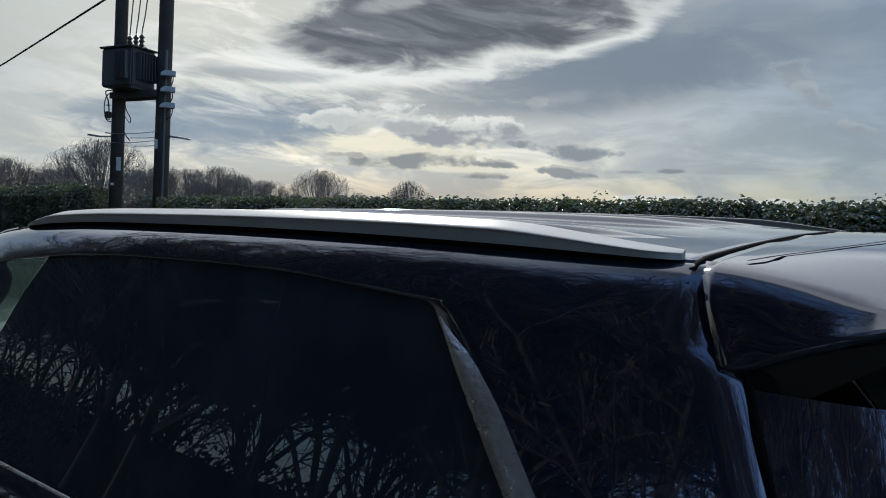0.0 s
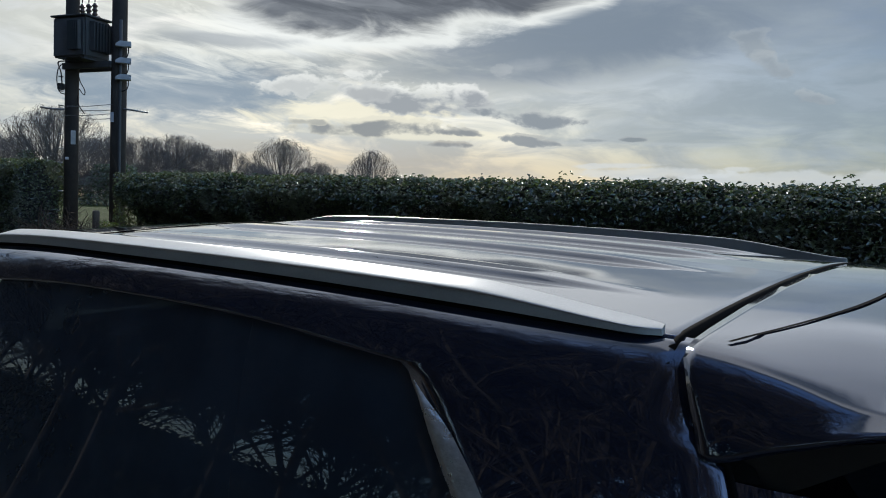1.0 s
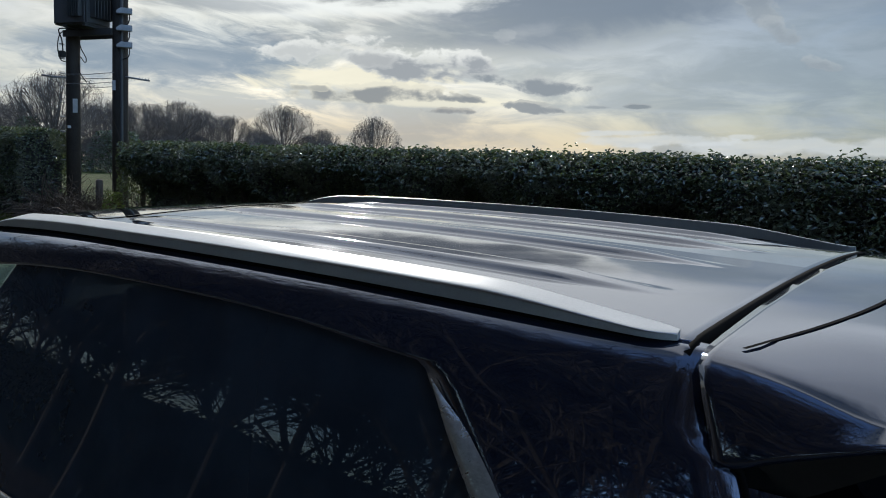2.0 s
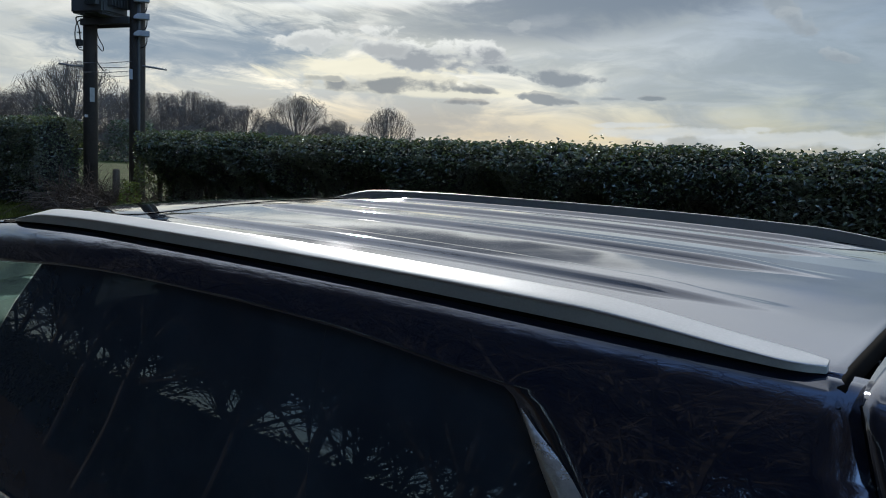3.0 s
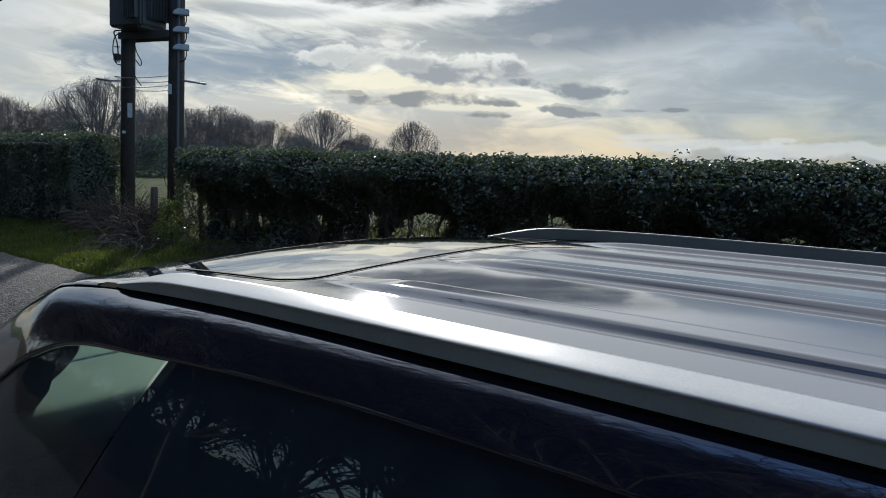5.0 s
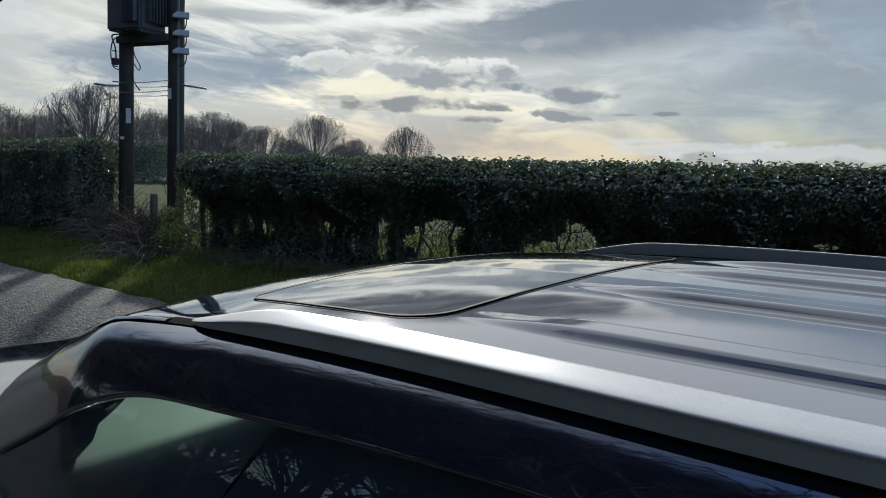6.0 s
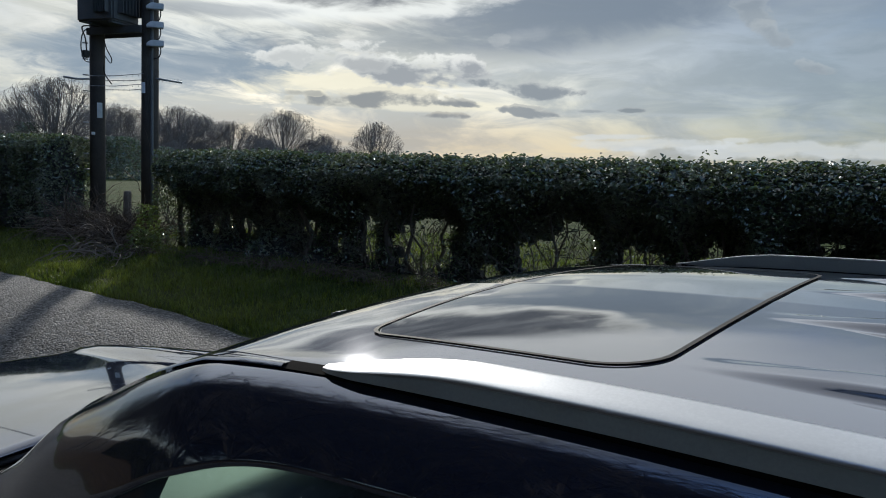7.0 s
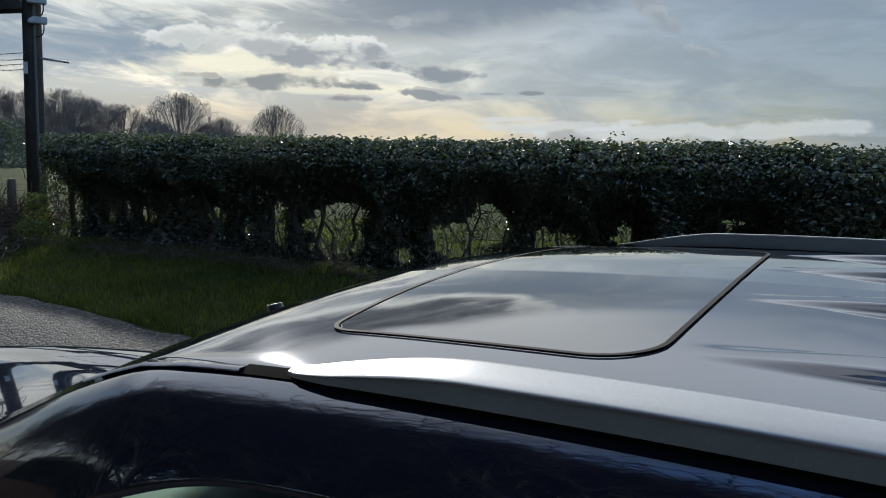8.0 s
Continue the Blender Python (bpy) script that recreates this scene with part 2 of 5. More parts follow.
SEALGREY = surface("weathered_seal", (0.048, 0.044, 0.040), 0.75, 0, (0.070, 0.064, 0.058), 9, 200, spec=0.2)
CABIN = surface("cabin_plastic", (0.035, 0.035, 0.037), 0.75, 0, (0.05, 0.05, 0.052), 9, 300)
DASH = surface("grey_dash", (0.20, 0.20, 0.19), 0.6, 0, (0.24, 0.24, 0.23), 5, 300)
CLOTH = surface("seat_cloth", (0.05, 0.05, 0.055), 0.9, 0, (0.08, 0.08, 0.085), 20, 300)
TINT = glass("privacy_glass", (0.012, 0.015, 0.02))
CLEAR = glass("green_tinted_glass", (0.62, 0.78, 0.70))
SCREEN = glass("windscreen_glass", (0.70, 0.84, 0.77))
ROOFGLASS = surface("sunroof_glass", (0.008, 0.009, 0.012), 0.03, 0, (0.010, 0.011, 0.014), 3, 300, rough_var=0.02, coat=1.0, coat_ior=2.0)
LEAF = surface("evergreen_leaf", (0.060, 0.080, 0.070), 0.27, 0, (0.105, 0.116, 0.095), 1.2, 12, spec=1.0, per=0.9, rough_var=0.16, thin=0.18)
# LEAF darkened and dulled, shade kept in the colour, for the unseen hedge
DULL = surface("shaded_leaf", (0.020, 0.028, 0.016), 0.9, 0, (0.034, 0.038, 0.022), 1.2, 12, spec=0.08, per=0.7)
IVY = surface("bright_leaf", (0.060, 0.080, 0.034), 0.45, 0, (0.10, 0.11, 0.055), 3, 20, per=0.6, thin=0.3)
TWIG = surface("brown_twig", (0.065, 0.046, 0.037), 0.85, 0, (0.11, 0.078, 0.060), 5, 60, per=0.6)
# paler than BARK: distance haze is mixed into the brown
FARBARK = surface("hazed_brown_twigs", (0.115, 0.095, 0.080), 0.9, 0, (0.16, 0.132, 0.108), 0.6, 8)
BARK = surface("grey_bark", (0.060, 0.050, 0.042), 0.9, 0, (0.10, 0.085, 0.07), 4, 60, bump=0.4, bump_scale=30)
POLE = surface("creosoted_pole", (0.030, 0.026, 0.022), 0.8, 0, (0.06, 0.05, 0.042), 3, 50, bump=0.5, bump_scale=35)
STEEL = surface("dull_steel", (0.20, 0.21, 0.22), 0.55, 0.6, (0.28, 0.28, 0.28), 6, 80)
TANK = surface("transformer_paint", (0.055, 0.060, 0.062), 0.5, 0, (0.08, 0.08, 0.078), 5, 60)
CERAMIC = surface("brown_porcelain", (0.05, 0.035, 0.03), 0.25, 0, (0.07, 0.05, 0.04), 5, 60)
SILVERTRIM = surface("silver_trim", (0.5, 0.5, 0.5), 0.45, 0.6, (0.45, 0.45, 0.45), 5, 200)
GREYBOX = surface("grey_fuse_housing", (0.32, 0.33, 0.35), 0.5, 0, (0.42, 0.43, 0.44), 6, 60)
CABLE = surface("black_cable", (0.018, 0.018, 0.018), 0.6, 0, (0.03, 0.03, 0.03), 6, 60)
SIGN = surface("faded_white_plate", (0.55, 0.55, 0.52), 0.6, 0, (0.42, 0.42, 0.40), 12, 60)
GRASS = surface("grass_blade", (0.052, 0.068, 0.022), 0.6, 0, (0.108, 0.115, 0.044), 0.7, 8, per=0.7, thin=0.4, spec=0.12)
# near-black so the hedge's filler reads as shade between the leaves
HEDGECORE = surface("hedge_shade_fill", (0.022, 0.027, 0.025), 0.95, 0, (0.038, 0.037, 0.034), 6, 40, bump=1.0, bump_scale=25)
WOOD = surface("weathered_wood", (0.16, 0.12, 0.085), 0.85, 0, (0.10, 0.08, 0.06), 6, 80, bump=0.4, bump_scale=60)
TYRE = surface("tyre_rubber", (0.02, 0.02, 0.02), 0.85, 0, (0.03, 0.03, 0.03), 6, 80)


def ground_material():
    m = bpy.data.materials.new("field_and_verge")
    m.use_nodes = True
    g = Nodes(m.node_tree)
    at = g.n("ShaderNodeTexCoord").outputs["Object"]
    patch, tuft, fine = g.noise(at, 0.25, 4.0), g.noise(at, 3.0, 5.0, 0.65), g.noise(at, 40.0, 4.0, 0.7)
    grass = g.mix(g.smooth(tuft, 0.35, 0.65), (0.026, 0.040, 0.012), (0.062, 0.080, 0.024))
    grass = g.mix(g.math("MULTIPLY", g.smooth(patch, 0.5, 0.7), 0.5), grass, (0.085, 0.085, 0.035))
    col = g.mix(g.smooth(fine, 0.62, 0.8), grass, (0.05, 0.038, 0.025))
    # unseen ground behind: brown litter darkened for shade, so the car mirrors less green
    yy = g.n("ShaderNodeSeparateXYZ", Vector=at).outputs[1]
    shaded_litter = g.mix(g.smooth(tuft, 0.4, 0.6), (0.035, 0.024, 0.015), (0.07, 0.05, 0.03))
    col = g.mix(g.smooth(g.math("ADD", yy, g.math("MULTIPLY", patch, 3.0)), 0.2, -0.8), col, shaded_litter)
    p = g.n("ShaderNodeBsdfPrincipled", Base_Color=col, Roughness=0.95)
    p.inputs["Specular IOR Level"].default_value = 0.06
    b = g.n("ShaderNodeBump", Strength=0.9, Distance=0.05, Height=g.math("ADD", g.math("MULTIPLY", tuft, 0.6), fine))
    g.t.links.new(b.outputs[0], p.inputs["Normal"])
    g.t.links.new(p.outputs[0], g.n("ShaderNodeOutputMaterial").inputs[0])
    return m


def road_material():
    m = bpy.data.materials.new("coarse_asphalt")
    m.use_nodes = True
    g = Nodes(m.node_tree)
    at = g.n("ShaderNodeTexCoord").outputs["Object"]
    cells = g.n("ShaderNodeTexVoronoi", Vector=at, Scale=48.0)
    chip = g.n("ShaderNodeSeparateColor", Color=cells.outputs["Color"]).outputs[0]
    broad, mid = g.noise(at, 0.7, 5.0), g.noise(at, 9.0, 5.0, 0.65)
    col = g.mix(g.math("POWER", chip, 2.0), (0.010, 0.010, 0.011), (0.155, 0.152, 0.146))
    col = g.mix(g.math("MULTIPLY", g.smooth(broad, 0.45, 0.7), 0.45), col, (0.052, 0.051, 0.050))
    col = g.mix(g.math("MULTIPLY", g.smooth(mid, 0.55, 0.75), 0.4), col, (0.045, 0.045, 0.048))
    p = g.n("ShaderNodeBsdfPrincipled", Base_Color=col, Roughness=0.8)
    p.inputs["Specular IOR Level"].default_value = 0.4
    h = g.math("SUBTRACT", g.math("MULTIPLY", mid, 0.4), cells.outputs["Distance"])
    b = g.n("ShaderNodeBump", Strength=0.9, Distance=0.010, Height=h)
    g.t.links.new(b.outputs[0], p.inputs["Normal"])
    g.t.links.new(p.outputs[0], g.n("ShaderNodeOutputMaterial").inputs[0])
    return m


FIELD, ASPHALT = ground_material(), road_material()


# ---- building helpers ----
def smoothstep(a, b, x):
    t = min(1.0, max(0.0, (x - a) / (b - a)))
    return t * t * (3 - 2 * t)


def along(points, x):
    """Smooth curve through (x, value) points."""
    xs, ys = [p[0] for p in points], [p[1] for p in points]
    if x <= xs[0]:
        return ys[0]
    if x >= xs[-1]:
        return ys[-1]
    i = max(k for k in range(len(xs) - 1) if xs[k] <= x)
    def slope(k):
        if k == 0:
            return (ys[1] - ys[0]) / (xs[1] - xs[0])
        if k == len(xs) - 1:
            return (ys[-1] - ys[-2]) / (xs[-1] - xs[-2])
        return (ys[k + 1] - ys[k - 1]) / (xs[k + 1] - xs[k - 1])
    h = xs[i + 1] - xs[i]
    t = (x - xs[i]) / h
    return ((2 * t**3 - 3 * t**2 + 1) * ys[i] + (t**3 - 2 * t**2 + t) * h * slope(i) + (-2 * t**3 + 3 * t**2) * ys[i + 1] + (t**3 - t**2) * h * slope(i + 1))


def finish(bm, name, material, smooth=True):
    me = bpy.data.meshes.new(name)
    bm.normal_update()
    bm.to_mesh(me)
    bm.free()
    me.materials.append(material)
    if smooth:
        for poly in me.polygons:
            poly.use_smooth = True
    return me


def part(name, bm, material, parent=None, label="", smooth=True):
    ob = new(name, finish(bm, name, material, smooth))
    if parent is not None:
        ob.parent = parent
    if label:
        tagged(ob, label)
    return ob


def thing(name, label, category, at=(0, 0, 0), group="", kind=""):
    ob = new(name)
    ob.empty_display_size = 0.2
    ob.matrix_world = Matrix.Translation(at)
    return tagged(ob, label, category, group, kind)


def grid(rows, closed=False):
    """A sheet of quads through rows of points."""
    bm = bmesh.new()
    vs = [[bm.verts.new(p) for p in row] for row in rows]
    n = len(rows[0])
    for a, b in zip(vs, vs[1:]):
        for k in range(n if closed else n - 1):
            bm.faces.new((a[k], a[(k + 1) % n], b[(k + 1) % n], b[k]))
    return bm


def thick(bm, depth):
    """Gives a sheet thickness, inwards."""
    bm.normal_update()
    bmesh.ops.solidify(bm, geom=bm.faces[:], thickness=depth)
    return bm


def tube(points, radii, sides=8, bm=None, caps=True, flat=1.0):
    """A tapered tube along points; flat squashes it upright."""
    bm = bm or bmesh.new()
    pts = [Vector(p) for p in points]
    if not isinstance(radii, (list, tuple)):
        radii = [radii] * len(pts)
    rings = []
    side = None
    for i, p in enumerate(pts):
        way = (pts[min(i + 1, len(pts) - 1)] - pts[max(i - 1, 0)]).normalized()
        ref = side if side is not None else (Vector((0, 0, 1)) if abs(way.z) < 0.9 else Vector((1, 0, 0)))
        u = (ref - way * ref.dot(way))
        u = u.normalized() if u.length > 1e-6 else way.orthogonal().normalized()
        side = u
        v = way.cross(u)
        rings.append([bm.verts.new(p + radii[i] * (math.cos(2 * math.pi * k / sides) * u * flat + math.sin(2 * math.pi * k / sides) * v)) for k in range(sides)])
    for a, b in zip(rings, rings[1:]):
        for k in range(sides):
            bm.faces.new((a[k], a[(k + 1) % sides], b[(k + 1) % sides], b[k]))
    if caps:
        bm.faces.new(rings[0][::-1])
        bm.faces.new(rings[-1])
    return bm


def box(x0, x1, y0, y1, z0, z1, bevel=0.0, bm=None):
    own = bmesh.new()
    bmesh.ops.create_cube(own, size=1.0)
    for v in own.verts:
        v.co = ((x0 + x1) / 2 + v.co.x * (x1 - x0), (y0 + y1) / 2 + v.co.y * (y1 - y0), (z0 + z1) / 2 + v.co.z * (z1 - z0))
    if bevel:
        bmesh.ops.bevel(own, geom=own.edges[:], offset=bevel, segments=2, affect="EDGES")
    return own


# ---- ground ----
def road_edge(x):
    return 5.75 - 0.1 * (x + 7)


CAR_X, CAR_Y, CAR_YAW = -0.786, 2.410, radians(-4.87)     # where the car stands


def ground_z(x, y):
    ahead = min(4.0, max(-6.0, x - CAR_X))
    near = 0.042 * (min(y, 6.0) - CAR_Y + 0.085 * ahead) + (0.0153 * ahead + 0.0225) * (1 - smoothstep(3.5, 5.5, y))
    ramp = 0.32 * smoothstep(3.0, 5.5, y) + 0.03 * min(5.0, max(0.0, -(x + 3))) * smoothstep(2.5, 5.0, y)
    verge = 0.1 * min(2.5, max(0.0, y - road_edge(x)))
    z = max(near, -0.12) + ramp + verge
    far = smoothstep(9.5, 16.0, y)
    return z * (1 - far) + 0.82 * far


def spaced(knots):
    out = []
    for a, b, step in knots:
        n = max(1, round((b - a) / step))
        out += [a + (b - a) * k / n for k in range(n)]
    return out + [knots[-1][1]]


xs = spaced([(-3000, -300, 450), (-300, -40, 26), (-40, -20, 4), (-20, 4, 0.4), (4, 40, 4), (40, 400, 60), (400, 3000, 520)])
ys = spaced([(-3000, -200, 466), (-200, -20, 20), (-20, -2, 3), (-2, 12, 0.35), (12, 30, 3), (30, 300, 27), (300, 4200, 650)])


def lump(x, y):
    """Uneven turf on the verge."""
    w = smoothstep(road_edge(x) + 0.05, road_edge(x) + 0.6, y) * (1 - smoothstep(14, 20, y)) * (1 if -40 < x < 40 else 0)
    return w * 0.07 * noise.noise(Vector((x * 1.3, y * 1.3, 0)))


ground = new("ground", finish(grid([[(x, y, ground_z(x, y) + lump(x, y) - 0.02) for x in xs] for y in ys]), "ground", FIELD))
tagged(ground, "rough winter grass verge and open green field", "ground", kind="structure")
road_x = spaced([(-80, -20, 5), (-20, 4, 0.2), (4, 60, 5)])
rows = []
for k in range(15):
    row = []
    for x in road_x:
        edge = road_edge(x) + 0.10 * noise.noise(Vector((x * 1.7, 3, 0))) + 0.05 * noise.noise(Vector((x * 6, 7, 0)))
        y = -1.6 + (edge + 1.6) * (k / 14)
        row.append((x, y, ground_z(x, y) + 0.012))
    rows.append(row)
road = new("road", finish(grid(rows), "road", ASPHALT))
tagged(road, "grey coarse chipped asphalt country lane with ragged edge", "road", kind="structure")

# ---- the car ----
car = thing("car", "dark navy metallic estate car with silver roof rails, parked", "car")
car.matrix_world = Matrix.Translation((CAR_X, CAR_Y, 0.0225)) @ Matrix.Rotation(CAR_YAW, 4, "Z") @ Matrix.Rotation(0.042, 4, "X") @ Matrix.Rotation(-0.0153, 4, "Y") @ Matrix.Diagonal((1.023, 0.915, 1, 1))
TOP = [(-3.05, 1.135), (-2.65, 1.328), (-2.40, 1.462), (-2.25, 1.566), (-2.10, 1.638), (-1.97, 1.692), (-1.82, 1.735), (-1.33, 1.760), (-0.8, 1.757), (-0.3, 1.743), (0.15, 1.720), (0.3, 1.711), (0.5, 1.690), (0.8, 1.64)]
SECTION = [(0, 0), (0.2, 0.003), (0.4, 0.011), (0.53, 0.0195), (0.59, 0.0245), (0.610, 0.0285), (0.626, 0.0340), (0.641, 0.0420), (0.653, 0.0520), (0.664, 0.0650), (0.676, 0.0820), (0.689, 0.1030), (0.702, 0.1270), (0.717, 0.160), (0.735, 0.20), (0.768, 0.29), (0.81, 0.42), (0.855, 0.53), (0.88, 0.60)]
V_OF_D = [(d, v) for v, d in SECTION]
D_OF_V = [(v, d) for v, d in SECTION]


HALF = [(-3.05, 1.13), (-2.65, 1.06), (-2.33, 1.0), (-2.05, 0.982), (-1.82, 0.986), (-1.4, 1.0), (-0.3, 1.0), (0.3, 0.972), (0.8, 0.90)]


def half(x):
    return along(HALF, x)


def roof_z(x, v):
    return along(TOP, x) - along(D_OF_V, min(0.88, abs(v) / half(x)))


def side(x, d, s=-1, out=0.0):
    """The point on the car's side at a drop d under the roof's crown; s: -1 near side, 1 far side."""
    return Vector((x, s * (along(V_OF_D, d) * half(x) + out), along(TOP, x) - d))


RIBS = [(-0.40, -1.23, 0.17), (-0.115, -1.22, 0.18), (0.16, -1.22, 0.18), (0.425, -1.23, 0.17)]


def rib(x, v):
    h = 0.0
    for rv, x0, x1 in RIBS:
        t = smoothstep(x0 - 0.05, x0 + 0.16, x) * (1 - smoothstep(x1 - 0.20, x1 + 0.03, x))
        w = 0.030 * (0.55 + 0.45 * t)
        a = v - rv
        h += 0.0105 * t * smoothstep(-w - 0.012, -w + 0.007, a) * (1 - smoothstep(w - 0.008, w + 0.014, a))
    return h


D_EDGE = 0.098     # the drop at which the windows begin
ROOF_FRONT, SEAM = -1.98, 0.281


def seam_x(v):
    return SEAM + 0.015 * (1 - (v / 0.65) ** 2)


SUN_X0, SUN_X1, SUN_V = -1.690, -1.287, 0.462


def sun_out(x, v):
    """How far a place on the roof lies outside the sunroof's rounded frame (minus: inside)."""
    front = SUN_X0 - 0.034 * (1 - (v / SUN_V) ** 2)
    rear = SUN_X1 + 0.01 * (1 - (v / SUN_V) ** 2)
    cx, hx = (front + rear) / 2, (rear - front) / 2
    r = 0.075 if x > cx else 0.036
    qx, qv = abs(x - cx) - hx + r, abs(v) - SUN_V + r
    return math.hypot(max(qx, 0), max(qv, 0)) + min(max(qx, qv), 0) - r


def roof_panel():
    vs = spaced([(-0.612, 0.612, 0.006)])
    rows = []
    for i in range(171):
        row = []
        for v in vs:
            x0 = ROOF_FRONT - 0.09 * (1 - (v / 0.62) ** 2) + 0.03
            x = x0 + (seam_x(v) - x0) * i / 170
            row.append((x, v * half(x), roof_z(x, v * half(x)) + rib(x, v)))
        rows.append(row)
    return thick(grid([r[::-1] for r in rows]), 0.004)


part("roof", roof_panel(), PAINT, car, "dark metallic roof panel pressed with four long ribs")


def sunroof():
    rows = []
    for i in range(41):
        row = []
        for k in range(61):
            v = -SUN_V + 2 * SUN_V * k / 60
            f, r = SUN_X0 - 0.034 * (1 - (v / SUN_V) ** 2), SUN_X1 + 0.01 * (1 - (v / SUN_V) ** 2)
            x = f + (r - f) * i / 40
            # pull the outline in to the rounded corner
            o = sun_out(x, v)
            cx = (SUN_X0 + SUN_X1) / 2
            if o > -0.004:
                s = 1 - (o + 0.004) / max(0.02, math.hypot(x - cx, v))
                x, v = cx + (x - cx) * s, v * s
            row.append((x, v * half(x), roof_z(x, v * half(x)) + 0.0015))
        rows.append(row)
    return grid([r[::-1] for r in rows])


def ring_on_roof(out, width, lift):
    """A flat seal round the sunroof."""
    cx = (SUN_X0 + SUN_X1) / 2
    rows = [[], []]
    for k in range(240):
        a = 2 * math.pi * k / 240
        for j, o in enumerate((out, out + width)):
            lo, hi = 0.0, 1.0
            for _ in range(30):
                m = (lo + hi) / 2
                if sun_out(cx + m * math.cos(a), m * math.sin(a)) < o:
                    lo = m
                else:
                    hi = m
            x, v = cx + lo * math.cos(a), lo * math.sin(a)
            rows[j].append((x, v * half(x), roof_z(x, v * half(x)) + lift))
    return grid([rows[0], rows[1]], closed=True)


rows = []
for k in range(61):
    v = (-1 + 2 * k / 60) * 0.655
    rows.append([(seam_x(v) + dx, v * half(0.3), roof_z(0.296, min(abs(v), 0.66) * half(0.3)) - 0.0025 + dz) for dx, dz in ((-0.005, -0.004), (-0.001, 0.0040), (0.008, 0.0040), (0.013, -0.006))])
part("tailgate_seal", grid(rows), MATTE, car, "black rubber seal across the roof's rear edge")
sr = part("sunroof", sunroof(), ROOFGLASS, car, "black tinted glass sunroof panel, closed")
part("seal", ring_on_roof(-0.0055, 0.0065, 0.0026), SEALGREY, sr, "dull brown rubber seal")


def rail(s, cap):
    """A raised roof rail: rounded bar that sweeps down into the roof at both ends."""
    rows = []
    x0, x1 = -1.625, 0.268
    if cap:
        prof = [(0.0226, 0.0135), (0.0230, 0.0158), (0.0222, 0.0180), (0.0195, 0.0202), (0.008, 0.0248), (-0.004, 0.0292), (-0.014, 0.0324), (-0.0185, 0.0334), (-0.0205, 0.0322), (-0.0205, 0.0290)]
    else:
        prof = [(0.0216, 0.0155), (0.0226, 0.004), (0.0236, -0.016), (-0.0155, -0.010), (-0.0170, 0.006), (-0.0188, 0.0300)]
    for i in range(120):
        u = i / 119
        x = x0 + (x1 - x0) * u
        v = 0.612 + 0.008 * math.sin(math.pi * u)
        h = min(smoothstep(-0.01, 0.12, u) ** 0.75, smoothstep(1.0, 0.85, u) ** 0.8)
        w = 0.25 + 0.75 * min(1, (max(0, u) / 0.035) ** 0.5, (max(0, 1 - u) / 0.02) ** 0.5)
        z = roof_z(x, v * half(x))
        rows.append([(x, s * (v * half(x) + pv * w), z + 0.003 + 0.008 * h + pz * (0.10 + 0.20 * smoothstep(0.75, 1.0, u) + (0.66 - 0.20 * smoothstep(0.75, 1.0, u)) * h) * (1 if pz > 0 else 0.6)) for pv, pz in prof])
    bm = grid([r if s < 0 else r[::-1] for r in rows])
    bm.verts.ensure_lookup_table()
    n = len(prof)
    bm.faces.new([bm.verts[k] for k in range(n)])
    bm.faces.new([bm.verts[len(bm.verts) - n + k] for k in range(n)])
    for i in range(119):
        bm.faces.new([bm.verts[i * n], bm.verts[i * n + n - 1], bm.verts[(i + 1) * n + n - 1], bm.verts[(i + 1) * n]])
    bmesh.ops.recalc_face_normals(bm, faces=bm.faces[:])
    for e in bm.edges:
        if len(e.link_faces) == 2 and e.calc_face_angle(0) > radians(38):
            e.smooth = False
    return bm


for s in (-1, 1):
    rl = part("roof_rail", rail(s, True), SILVER, car, "satin silver aluminium roof rail")
    part("rail_flank", rail(s, False), FLANK, rl, "flank of the rail, its shade put into a darker grey")
    rows = []
    for i in range(60):
        x = -1.61 + 1.83 * i / 59
        v = 0.612 + 0.008 * math.sin(math.pi * i / 59)
        rows.append([(x, s * (v + dv) * half(x), roof_z(x, (v + dv) * half(x)) + dz) for dv, dz in ((-0.015, 0.000), (-0.012, 0.004), (0.010, 0.004), (0.013, 0.000))])
    part("gasket", grid([r if s > 0 else r[::-1] for r in rows]), MATTE, rl, "black rubber strip under the rail")
    rows = [[(x, s * (0.612 + dv) * half(x), roof_z(x, 0.612 * half(x)) + dz) for dv, dz in ((-0.010, -0.001), (-0.007, 0.003), (0.007, 0.003), (0.010, -0.001))] for x in (-1.98, -1.92, -1.86, -1.78, -1.695)]
    part("ditch_strip", grid([r if s > 0 else r[::-1] for r in rows]), PAINT, car, "short trim strip in the roof gutter")
    rows = [[(x, s * (0.612 + dv) * half(x), roof_z(x, (0.612 + dv) * half(x)) + 0.0015) for dv in (-0.010, 0.0, 0.010)] for x in (-1.695, -1.65, -1.612)]
    part("rail_socket", grid([r if s > 0 else r[::-1] for r in rows]), MATTE, car, "black gap before the rail")


def patch(xa, xb, d0, d1, s, out=0.0, nx=30, nd=16):
    """A piece of the car's side between two leaning lines xa(d), xb(d) and two drops."""
    rows = []
    for j in range(nd + 1):
        d = d0 + (d1 - d0) * j / nd
        a, b = xa(d), xb(d)
        rows.append([tuple(side(a + (b - a) * i / nx, d, s, out)) for i in range(nx + 1)])
    return grid([r if s > 0 else r[::-1] for r in rows])


D_BELT = 0.575
BELT_Z = 1.178


def belt(x):
    return max(D_EDGE + 0.004, along(TOP, x) - BELT_Z)


